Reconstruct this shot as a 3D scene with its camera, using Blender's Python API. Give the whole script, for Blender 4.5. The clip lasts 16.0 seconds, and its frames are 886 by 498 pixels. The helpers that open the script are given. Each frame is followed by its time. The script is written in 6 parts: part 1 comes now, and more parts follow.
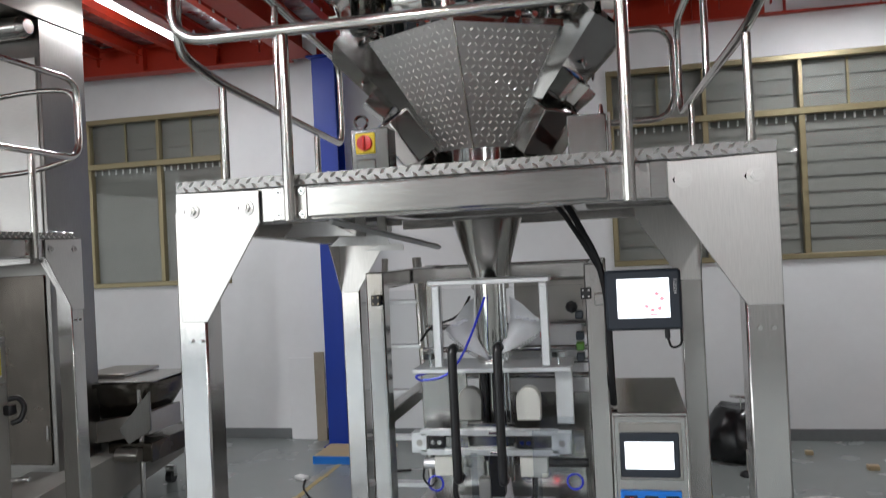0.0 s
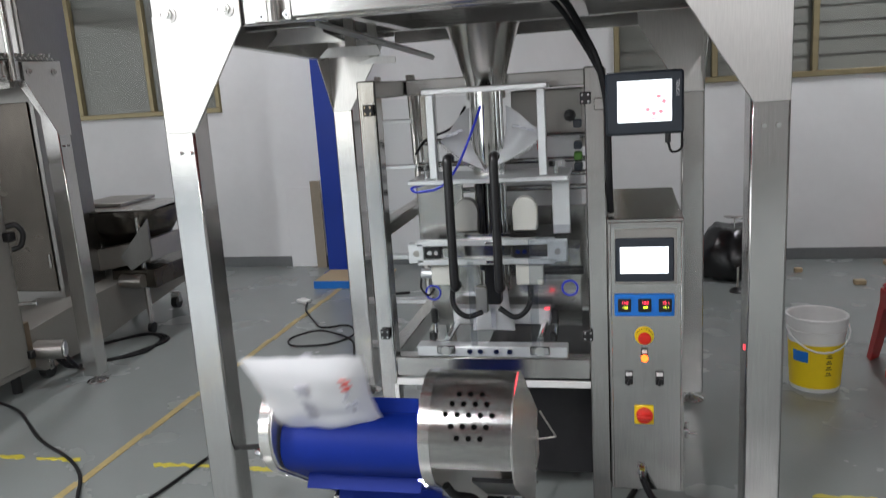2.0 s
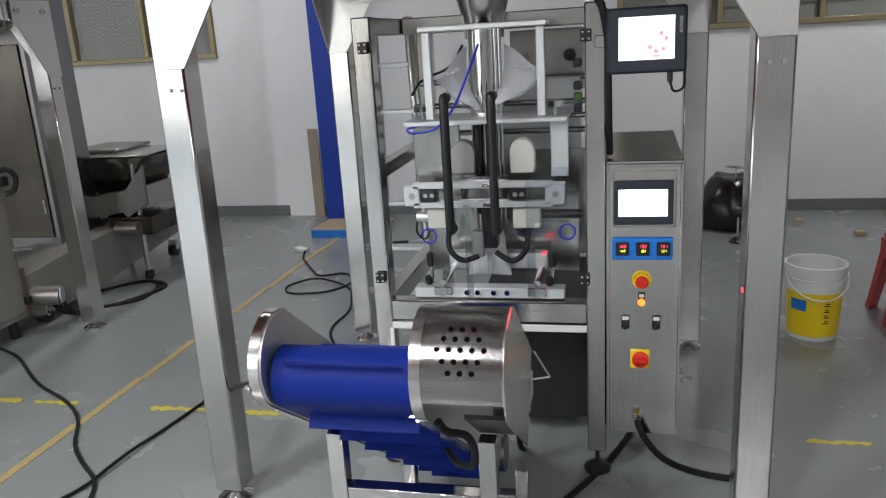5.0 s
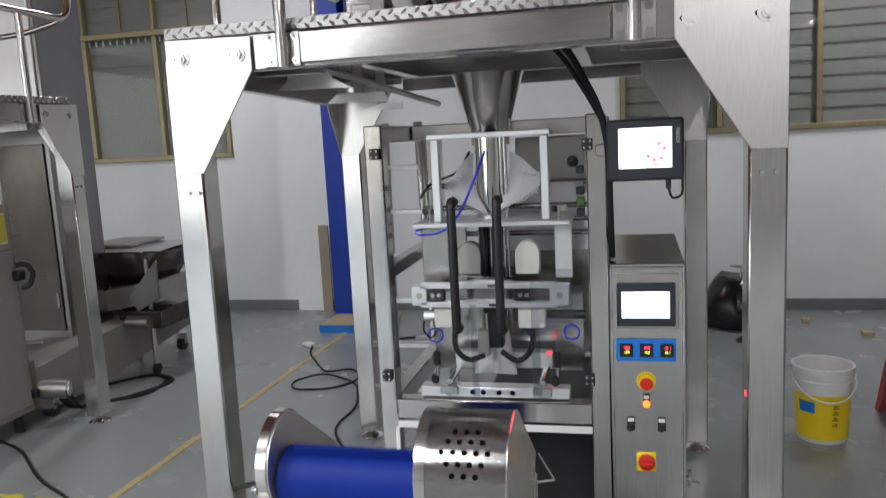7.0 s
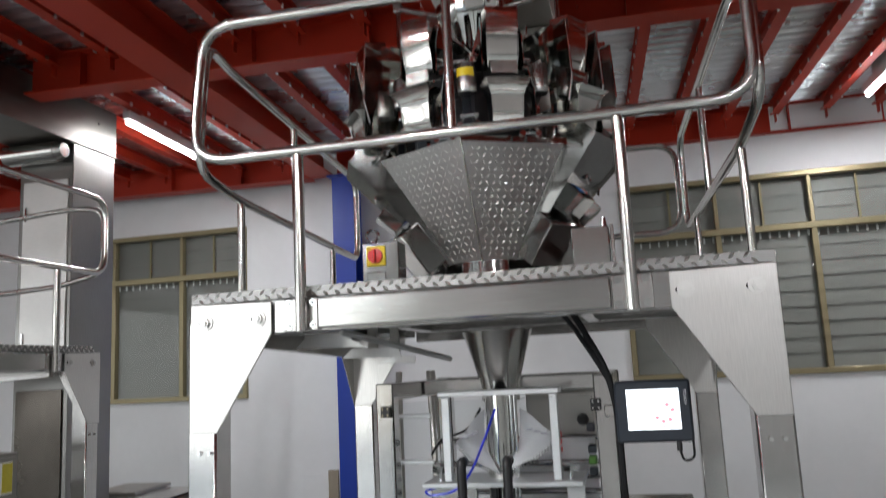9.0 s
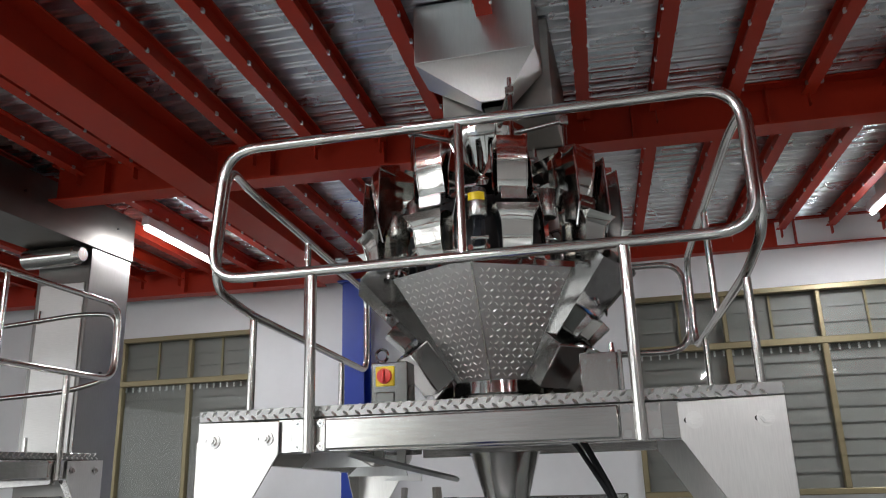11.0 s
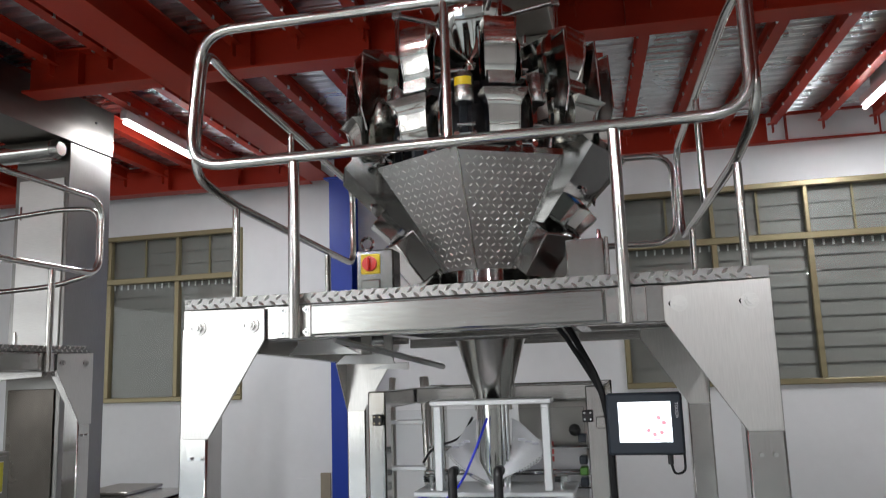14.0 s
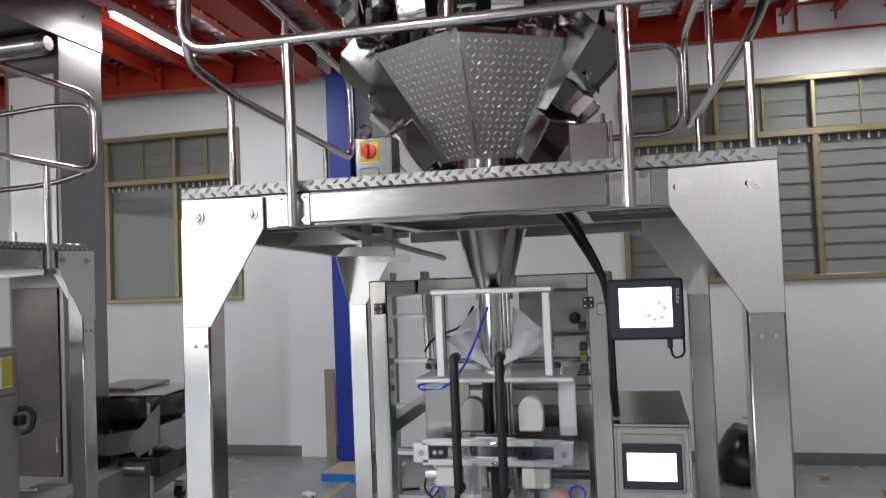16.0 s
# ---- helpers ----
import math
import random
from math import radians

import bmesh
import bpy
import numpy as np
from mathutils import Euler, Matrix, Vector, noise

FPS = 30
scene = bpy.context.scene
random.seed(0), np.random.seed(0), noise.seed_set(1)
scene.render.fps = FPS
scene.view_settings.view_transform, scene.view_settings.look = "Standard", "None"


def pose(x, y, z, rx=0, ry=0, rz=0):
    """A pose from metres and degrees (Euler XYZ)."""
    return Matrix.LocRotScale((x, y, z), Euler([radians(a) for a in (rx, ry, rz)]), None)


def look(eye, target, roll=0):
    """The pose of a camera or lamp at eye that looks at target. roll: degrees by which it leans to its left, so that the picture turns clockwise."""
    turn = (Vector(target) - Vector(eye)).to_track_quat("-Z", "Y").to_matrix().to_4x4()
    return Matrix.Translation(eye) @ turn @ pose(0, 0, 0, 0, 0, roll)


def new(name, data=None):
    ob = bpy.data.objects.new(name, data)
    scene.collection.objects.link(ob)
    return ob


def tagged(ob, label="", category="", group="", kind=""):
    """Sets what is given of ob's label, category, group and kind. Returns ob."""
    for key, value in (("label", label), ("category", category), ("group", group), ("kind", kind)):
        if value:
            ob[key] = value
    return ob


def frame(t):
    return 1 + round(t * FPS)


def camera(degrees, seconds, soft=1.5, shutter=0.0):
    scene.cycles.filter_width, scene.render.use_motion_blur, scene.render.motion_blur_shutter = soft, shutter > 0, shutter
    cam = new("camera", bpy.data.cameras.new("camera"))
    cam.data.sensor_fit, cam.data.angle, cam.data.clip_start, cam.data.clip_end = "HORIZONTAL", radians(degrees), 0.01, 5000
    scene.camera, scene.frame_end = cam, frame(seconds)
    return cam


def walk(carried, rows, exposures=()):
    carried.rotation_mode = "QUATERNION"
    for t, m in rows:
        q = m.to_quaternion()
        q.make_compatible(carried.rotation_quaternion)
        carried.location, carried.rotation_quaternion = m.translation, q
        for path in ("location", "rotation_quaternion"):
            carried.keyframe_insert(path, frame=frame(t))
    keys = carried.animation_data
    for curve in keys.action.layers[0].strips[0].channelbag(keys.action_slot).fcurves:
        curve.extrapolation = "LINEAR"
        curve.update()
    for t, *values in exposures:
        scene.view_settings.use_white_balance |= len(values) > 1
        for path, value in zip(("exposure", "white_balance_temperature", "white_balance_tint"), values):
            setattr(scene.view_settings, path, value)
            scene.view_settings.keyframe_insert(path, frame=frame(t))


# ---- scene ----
cam = camera(60.0, 16.0, soft=1.1, shutter=0.5)
PATH = [
    (0, (0.477, -2.343, 1.784), (0.049, -0.389, 1.788), -2.8),
    (0.5, (0.474, -2.33, 1.756), (0.039, -0.381, 1.65), -3.2),
    (1, (0.474, -2.321, 1.737), (0.033, -0.382, 1.524), -3.3),
    (1.5, (0.47, -2.31, 1.71), (0.035, -0.383, 1.398), -3.6),
    (2, (0.467, -2.296, 1.683), (0.034, -0.389, 1.267), -3.7),
    (2.5, (0.466, -2.276, 1.656), (0.03, -0.395, 1.138), -4.2),
    (3, (0.469, -2.263, 1.643), (0.032, -0.399, 1.064), -4.2),
    (3.5, (0.467, -2.263, 1.634), (0.037, -0.398, 1.052), -3.8),
    (6, (0.48, -2.277, 1.634), (0.043, -0.38, 1.176), -3.2),
    (6.5, (0.483, -2.303, 1.648), (0.039, -0.395, 1.248), -3.2),
    (7, (0.492, -2.319, 1.668), (0.039, -0.393, 1.375), -3.0),
    (7.5, (0.499, -2.33, 1.681), (0.043, -0.391, 1.502), -2.8),
    (8, (0.508, -2.342, 1.705), (0.051, -0.396, 1.674), -3.0),
    (8.5, (0.518, -2.356, 1.73), (0.056, -0.414, 1.856), -3.0),
    (9, (0.53, -2.38, 1.761), (0.068, -0.458, 2.068), -2.9),
    (9.5, (0.536, -2.4, 1.782), (0.077, -0.506, 2.232), -3.1),
    (10, (0.542, -2.425, 1.804), (0.08, -0.553, 2.339), -2.4),
    (10.2, (0.542, -2.437, 1.812), (0.081, -0.573, 2.373), -1.9),
    (12.3, (0.553, -2.438, 1.836), (0.09, -0.565, 2.363), -1.8),
    (12.5, (0.552, -2.433, 1.831), (0.09, -0.554, 2.338), -1.8),
    (13, (0.547, -2.415, 1.818), (0.087, -0.52, 2.26), -1.8),
    (13.5, (0.548, -2.401, 1.801), (0.095, -0.491, 2.186), -1.7),
    (14, (0.54, -2.381, 1.786), (0.086, -0.458, 2.097), -2.0),
    (14.5, (0.535, -2.372, 1.774), (0.077, -0.443, 2.039), -2.1),
    (15, (0.531, -2.358, 1.757), (0.065, -0.424, 1.954), -2.2),
    (15.5, (0.528, -2.348, 1.743), (0.059, -0.408, 1.88), -2.3),
    (16, (0.524, -2.34, 1.727), (0.057, -0.396, 1.795), -2.3),
]
walk(cam, [(t, look(eye, target, roll)) for t, eye, target, roll in PATH])

# ---- world and light ----
scene.view_settings.exposure = 0.21
world = bpy.data.worlds.new("world")
scene.world = world
world.use_nodes = True
wn, wl = world.node_tree.nodes, world.node_tree.links
sky = wn.new("ShaderNodeTexSky")
sky.sky_type, sky.sun_disc, sky.sun_elevation, sky.sun_rotation = "NISHITA", False, radians(42), radians(150)
wl.new(sky.outputs[0], wn["Background"].inputs[0])
wn["Background"].inputs[1].default_value = 0.12


def area(name, x, y, z, sx, sy, watts, aim, tint=(1, 1, 1)):
    lamp = bpy.data.lights.new(name, "AREA")
    lamp.shape, lamp.size, lamp.size_y, lamp.energy, lamp.color = "RECTANGLE", sx, sy, watts, tint
    ob = new(name, lamp)
    ob.matrix_world = look((x, y, z), aim)
    return ob


# daylight in the open shutter door behind, out of view
area("door_daylight", -7.8, -10.6, 1.95, 6.6, 3.1, 125, (-7.8, 0, 1.95), (0.93, 0.97, 1.0))
# daylight of a presumed west window: unseen lamp added, wall left closed
area("window_daylight", -11.8, -6.0, 2.4, 9.0, 2.4, 130, (0, -6.0, 2.4), (0.95, 0.98, 1.0))
# first two tubes hang in view; the others are added behind the camera as fill
TUBES = [(-3.06, 3.05, 28), (2.5, 3.45, 34), (-2.4, -2.6, 122), (-0.9, -3.8, 108), (1.9, -5.6, 96), (-3.4, -7.6, 72), (4.6, -6.4, 84)]
for tx, ty, watts in TUBES:
    area("tube_light", tx, ty, 3.66, 0.06, 1.15, watts, (tx, ty, 0), (0.972, 0.975, 1.0))


# ---- materials ----
def material(name, colour, rough, metal=0.0, grain=0.0, scale=30.0, stretch=(1, 1, 1), bump=0.0, stain=0.0, rough_var=0.0,
             random=0.0, coat=0.0, spec=0.5):
    """A node material: colour varied at two scales, roughness varied by stains, a fine relief."""
    m = bpy.data.materials.new(name)
    m.use_nodes = True
    n, l = m.node_tree.nodes, m.node_tree.links
    b = n["Principled BSDF"]
    b.inputs["Metallic"].default_value, b.inputs["Roughness"].default_value = metal, rough
    b.inputs["Coat Weight"].default_value, b.inputs["Specular IOR Level"].default_value = coat, spec
    geo = n.new("ShaderNodeTexCoord")
    mapping = n.new("ShaderNodeMapping")
    mapping.inputs["Scale"].default_value = stretch
    l.new(geo.outputs["Object"], mapping.inputs[0])
    fine = n.new("ShaderNodeTexNoise")
    fine.inputs["Scale"].default_value, fine.inputs["Detail"].default_value = scale, 4
    l.new(mapping.outputs[0], fine.inputs["Vector"])
    broad = n.new("ShaderNodeTexNoise")
    broad.inputs["Scale"].default_value, broad.inputs["Detail"].default_value = 2.3, 5
    l.new(geo.outputs["Object"], broad.inputs["Vector"])
    add = n.new("ShaderNodeMath")
    add.operation = "MULTIPLY_ADD"
    l.new(fine.outputs["Fac"], add.inputs[0])
    add.inputs[1].default_value = grain
    sub = n.new("ShaderNodeMath")
    sub.operation = "MULTIPLY_ADD"
    l.new(broad.outputs["Fac"], sub.inputs[0])
    sub.inputs[1].default_value, sub.inputs[2].default_value = stain, 1 - (grain + stain) / 2
    l.new(sub.outputs[0], add.inputs[2])
    value = add.outputs[0]
    if random:
        info = n.new("ShaderNodeObjectInfo")
        r = n.new("ShaderNodeMath")
        r.operation = "MULTIPLY_ADD"
        l.new(info.outputs["Random"], r.inputs[0])
        r.inputs[1].default_value = random
        l.new(value, r.inputs[2])
        value = r.outputs[0]
    mix = n.new("ShaderNodeVectorMath")
    mix.operation = "SCALE"
    mix.inputs[0].default_value = colour
    l.new(value, mix.inputs["Scale"])
    l.new(mix.outputs[0], b.inputs["Base Color"])
    if rough_var:
        rv = n.new("ShaderNodeMath")
        rv.operation = "MULTIPLY_ADD"
        l.new(broad.outputs["Fac"], rv.inputs[0])
        rv.inputs[1].default_value, rv.inputs[2].default_value = rough_var, rough - rough_var / 2
        l.new(rv.outputs[0], b.inputs["Roughness"])
    if bump:
        bn = n.new("ShaderNodeBump")
        bn.inputs["Strength"].default_value, bn.inputs["Distance"].default_value = bump, 0.002
        l.new(fine.outputs["Fac"], bn.inputs["Height"])
        l.new(bn.outputs[0], b.inputs["Normal"])
    return m


def glow(name, colour, strength):
    m = bpy.data.materials.new(name)
    m.use_nodes = True
    b = m.node_tree.nodes["Principled BSDF"]
    b.inputs["Base Color"].default_value = (*colour, 1)
    b.inputs["Emission Color"].default_value = (*colour, 1)
    b.inputs["Emission Strength"].default_value = strength
    b.inputs["Roughness"].default_value = 0.3
    return m


def clear(name, tint=(1, 1, 1), rough=0.02, gloss=1.0):
    m = bpy.data.materials.new(name)
    m.use_nodes = True
    n, l = m.node_tree.nodes, m.node_tree.links
    n.remove(n["Principled BSDF"])
    t, g, f, x = (n.new("ShaderNode" + k) for k in ("BsdfTransparent", "BsdfGlossy", "Fresnel", "MixShader"))
    t.inputs[0].default_value = (*tint, 1)
    g.inputs["Roughness"].default_value = rough
    f.inputs[0].default_value = 1.0 + 0.45 * gloss
    l.new(f.outputs[0], x.inputs[0]), l.new(t.outputs[0], x.inputs[1]), l.new(g.outputs[0], x.inputs[2])
    l.new(x.outputs[0], n["Material Output"].inputs[0])
    return m


STEEL_V = material("steel_brushed_upright", (0.61, 0.60, 0.585), 0.17, 1, 0.42, 22, (14, 14, 0.4), 0.10, 0.42, 0.14)
STEEL_H = material("steel_brushed_level", (0.62, 0.61, 0.595), 0.17, 1, 0.42, 22, (0.4, 14, 14), 0.10, 0.40, 0.14)
STEEL = material("steel_satin", (0.61, 0.595, 0.575), 0.23, 1, 0.30, 60, (1.5, 1.5, 0.25), 0.03, 0.45, 0.14)
LENS = material("steel_worn_raised", (0.86, 0.85, 0.83), 0.32, 1, 0.1, 40)
STEEL_DULL = material("steel_dull", (0.50, 0.48, 0.45), 0.38, 1, 0.15, 25, (1, 1, 1), 0.04, 0.30, 0.14)
MIRROR = material("steel_mirror", (0.66, 0.65, 0.62), 0.07, 1, 0.03, 6, (1, 1, 1), 0.0, 0.06, 0.05)
TUBE = material("steel_tube_polished", (0.64, 0.62, 0.59), 0.17, 1, 0.06, 40, (1, 1, 1), 0.0, 0.1, 0.08)
TREAD = material("steel_tread_plate", (0.29, 0.287, 0.28), 0.36, 1, 0.12, 50, (1, 1, 1), 0.06, 0.15, 0.12)
PANEL = material("steel_panel_embossed", (0.95, 0.94, 0.925), 0.40, 1, 0.12, 50, (1, 1, 1), 0.06, 0.2, 0.12)
# mirror steel with the dark reflections put into its base colour
MIRROR_DARKENED = material("steel_mirror_darkened", (0.36, 0.355, 0.34), 0.09, 1.0, 0.1, 10, stain=0.3)
# stained steel, its base darkened for the dark surroundings it reflects
STEEL_DIM = material("steel_stained_dimmed", (0.125, 0.112, 0.098), 0.26, 1, 0.3, 25, (1, 1, 0.4), 0.05, 0.9, 0.2)
# satin steel with weaker lamp light put into its colour
CASING = material("steel_casing_satin_dimmed", (0.29, 0.283, 0.272), 0.32, 1, 0.25, 30, (8, 8, 0.5), 0.04, 0.4, 0.16)
GUARD = material("steel_soft_brushed", (0.74, 0.73, 0.71), 0.44, 1, 0.2, 30, (0.6, 8, 8), 0.05, 0.2, 0.12)
GUSSET = material("steel_gusset_brushed", (0.70, 0.685, 0.665), 0.34, 1, 0.22, 30, (8, 8, 0.6), 0.05, 0.28, 0.12)
HOLE = material("dark_opening", (0.004, 0.004, 0.004), 0.95, 0, 0.2, 20, spec=0.0)
CORE = material("black_casting_and_shade", (0.03, 0.03, 0.032), 0.4, 0.3, 0.3, 30, stain=0.3)
# cream enamel with the dim light on the second line put into its colour
CREAM_D = material("dimmed_cream_enamel", (0.25, 0.242, 0.22), 0.42, 0, 0.1, 40, stain=0.25)
STEEL_BOX = material("steel_box_grey", (0.17, 0.168, 0.16), 0.17, 1, 0.2, 40, (6, 6, 0.5), 0.04, 0.25, 0.08)
# base lowered so the near tube lights the duct less
DUCT = material("steel_duct_dull_dimmed", (0.14, 0.13, 0.118), 0.42, 1, 0.2, 20, (1, 0.4, 1), 0.04, 0.3, 0.1)
CHUTE = material("steel_chute_polished", (0.88, 0.87, 0.85), 0.30, 1, 0.12, 20, (6, 6, 0.5), 0.03, 0.2, 0.1)
BUCKET = material("steel_bucket_polished", (0.90, 0.87, 0.83), 0.10, 1, 0.05, 30, (1, 1, 1), 0.03, 0.1, 0.08)
ALU = material("aluminium_machined", (0.80, 0.81, 0.82), 0.42, 0.75, 0.08, 60, (0.5, 6, 6), 0.02, 0.08, 0.06)
CHROME = material("chrome", (0.75, 0.75, 0.75), 0.08, 1, 0.04)
BLACK = material("black_plastic", (0.012, 0.012, 0.013), 0.36, 0, 0.3, 80, bump=0.05, stain=0.3)
RUBBER = material("black_cable_rubber", (0.011, 0.011, 0.012), 0.55, 0, 0.3, 60, stain=0.4, spec=0.22)
DARK = material("dark_slate_bezel", (0.022, 0.028, 0.038), 0.34, 0, 0.15, 50, stain=0.2)
WALL = material("white_wall_paint", (0.83, 0.84, 0.85), 0.62, 0, 0.05, 14, (1, 1, 1), 0.10, 0.10, 0.1)
# grey of the unseen walls, set by how bright the steel reflects them
HALL_GREY = material("unseen_wall_grey", (0.54, 0.535, 0.525), 0.8, 0, 0.2, 20, (1, 1, 1), 0.2, 0.3)
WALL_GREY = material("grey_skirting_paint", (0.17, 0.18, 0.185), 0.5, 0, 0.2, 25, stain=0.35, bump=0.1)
FLOOR = material("grey_epoxy_floor", (0.25, 0.272, 0.266), 0.26, 0, 0.08, 90, (1, 1, 1), 0.02, 0.16, 0.16)
LINE = material("worn_yellow_floor_paint", (0.43, 0.335, 0.14), 0.45, 0, 0.6, 45, stain=0.7)
TAPE = material("torn_yellow_tape", (0.58, 0.50, 0.05), 0.4, 0, 0.3, 60, stain=0.4)
RED = material("red_steel_primer", (0.43, 0.028, 0.009), 0.48, 0, 0.12, 30, (1, 1, 1), 0.05, 0.30, 0.14, spec=0.3)
DECK = material("galvanised_deck", (0.74, 0.76, 0.78), 0.28, 1.0, 0.35, 40, (0.3, 1, 1), 0.06, 0.35, 0.2)
BLUE = material("blue_column_paint", (0.010, 0.045, 0.36), 0.38, 0, 0.10, 20, stain=0.25, bump=0.04)
BELT = material("blue_belt_rubber", (0.004, 0.019, 0.19), 0.55, 0, 0.12, 90, stain=0.22, bump=0.05, spec=0.15)
BRONZE = material("bronze_aluminium_frame", (0.30, 0.255, 0.15), 0.38, 0.6, 0.15, 50, stain=0.2)
SLAT = material("grey_louvre_glass", (0.235, 0.228, 0.216), 0.42, 0, 0.16, 8, (1, 1, 6), 0.0, 0.3, 0.1, random=0.14, spec=0.25)
WHITE = material("white_plastic", (0.72, 0.72, 0.71), 0.4, 0, 0.06, 40, stain=0.08)
CREAM = material("cream_enamel", (0.62, 0.61, 0.56), 0.4, 0, 0.06, 40, stain=0.12)
YELLOW = material("yellow_plastic", (0.80, 0.58, 0.01), 0.38, 0, 0.08, 30, stain=0.1)
REDP = material("red_plastic", (0.62, 0.02, 0.012), 0.3, 0, 0.06, 40, stain=0.1)
STOOL = material("red_moulded_plastic", (0.42, 0.012, 0.01), 0.36, 0, 0.1, 30, stain=0.25)
BLUEP = material("blue_plastic_panel", (0.01, 0.17, 0.60), 0.35, 0, 0.06, 40, stain=0.1)
HOSE = material("blue_air_hose", (0.015, 0.03, 0.55), 0.3, 0, 0.1, 40, stain=0.1)
FILM = material("white_printed_film", (0.74, 0.74, 0.76), 0.3, 0, 0.10, 25, bump=0.15, stain=0.15, coat=0.4)
PRINT_RED = material("red_film_print", (0.62, 0.10, 0.09), 0.35, 0, 0.2, 60)
PRINT_GREY = material("grey_film_print", (0.42, 0.42, 0.47), 0.35, 0, 0.3, 60)
BAGBLACK = material("black_bin_liner", (0.008, 0.008, 0.009), 0.24, 0, 0.3, 20, bump=0.5, stain=0.3)
CARD = material("brown_board", (0.34, 0.29, 0.22), 0.7, 0, 0.2, 30, stain=0.3)
WOOD = material("pale_plywood", (0.46, 0.36, 0.22), 0.6, 0, 0.25, 30, (1, 8, 8), 0.05, 0.2)
GREENP = material("green_circuit_board", (0.08, 0.22, 0.03), 0.4, 0, 0.2, 80)
BROWN = material("brown_panel_edge", (0.19, 0.14, 0.09), 0.5, 0, 0.2, 30, stain=0.3)
SCREEN = glow("lit_screen", (0.90, 0.95, 1.0), 1.25)
INK_R = glow("screen_red_marks", (0.95, 0.25, 0.30), 0.9)
INK_B = glow("screen_blue_marks", (0.35, 0.60, 0.95), 0.9)
LED_R = glow("red_digits", (1.0, 0.05, 0.12), 1.6)
LED_Y = glow("yellow_digits", (0.75, 0.95, 0.05), 1.8)
LAMP_O = glow("orange_pilot_lamp", (1.0, 0.16, 0.02), 2.6)
LASER = glow("red_light_and_reflection", (1.0, 0.05, 0.07), 1.6)
TUBE_GLOW = glow("fluorescent_tube", (0.93, 0.95, 1.0), 28.0)
GLASS = clear("window_glass", (0.93, 0.95, 0.94), 0.02, 0.6)
ACRYLIC = clear("clear_acrylic_door", (0.95, 0.96, 0.96), 0.02, 0.4)
SHEET = clear("clear_plastic_strip", (0.86, 0.88, 0.90), 0.3, 1.4)


# ---- mesh helpers ----
def finish(name, bm, mat, smooth=True):
    me = bpy.data.meshes.new(name)
    bmesh.ops.recalc_face_normals(bm, faces=bm.faces[:])
    bm.to_mesh(me)
    bm.free()
    for m in (mat if isinstance(mat, (list, tuple)) else (mat,)):
        me.materials.append(m)
    if smooth:
        me.polygons.foreach_set("use_smooth", [True] * len(me.polygons))
        me.set_sharp_from_angle(angle=radians(38))
    return me


def part(name, bm, mat, parent=None, label="", smooth=True):
    """One mesh object from a bmesh, under a thing or a part."""
    ob = new(name, finish(name, bm, mat, smooth))
    ob.parent = parent
    return tagged(ob, label) if label else ob


def thing(name, label, category, group="", x=0.0, y=0.0, z=0.0, kind=""):
    """An empty at a thing's base; parts are placed in its space."""
    ob = new(name)
    ob.empty_display_size = 0.1
    ob.location = (x, y, z)
    return tagged(ob, label, category, group, kind)


def NB():
    return bmesh.new()


def box(bm, x0, x1, y0, y1, z0, z1, bevel=0.0, seg=1):
    vs = [bm.verts.new((x, y, z)) for x in (x0, x1) for y in (y0, y1) for z in (z0, z1)]
    fs = [bm.faces.new([vs[i] for i in q]) for q in ((0, 1, 3, 2), (4, 6, 7, 5), (0, 4, 5, 1), (2, 3, 7, 6), (0, 2, 6, 4), (1, 5, 7, 3))]
    if bevel:
        es = list({e for f in fs for e in f.edges})
        bmesh.ops.bevel(bm, geom=es, offset=bevel, segments=seg, affect="EDGES", profile=0.5)
    return bm


def prism(bm, pts, axis, a, b, bevel=0.0):
    """A polygon, given in the other two axes in order, drawn out along the axis from a to b."""
    def at(p, q, d):
        return {"x": (d, p, q), "y": (p, d, q), "z": (p, q, d)}[axis]
    lo = [bm.verts.new(at(p, q, a)) for p, q in pts]
    hi = [bm.verts.new(at(p, q, b)) for p, q in pts]
    fs = [bm.faces.new(lo[::-1]), bm.faces.new(hi)]
    for i in range(len(pts)):
        j = (i + 1) % len(pts)
        fs.append(bm.faces.new((lo[i], lo[j], hi[j], hi[i])))
    if bevel:
        bmesh.ops.bevel(bm, geom=list({e for f in fs for e in f.edges}), offset=bevel, segments=1, affect="EDGES", profile=0.5)
    return bm


def rod(bm, p0, p1, r0, r1=None, seg=16, caps=True):
    p0, p1 = Vector(p0), Vector(p1)
    r1 = r0 if r1 is None else r1
    q = (p1 - p0).to_track_quat("Z", "Y")
    rings = []
    for p, r in ((p0, r0), (p1, r1)):
        rings.append([bm.verts.new(p + q @ Vector((r * math.cos(2 * math.pi * i / seg), r * math.sin(2 * math.pi * i / seg), 0))) for i in range(seg)])
    for i in range(seg):
        j = (i + 1) % seg
        bm.faces.new((rings[0][i], rings[0][j], rings[1][j], rings[1][i]))
    if caps:
        bm.faces.new(rings[0][::-1]), bm.faces.new(rings[1])
    return bm


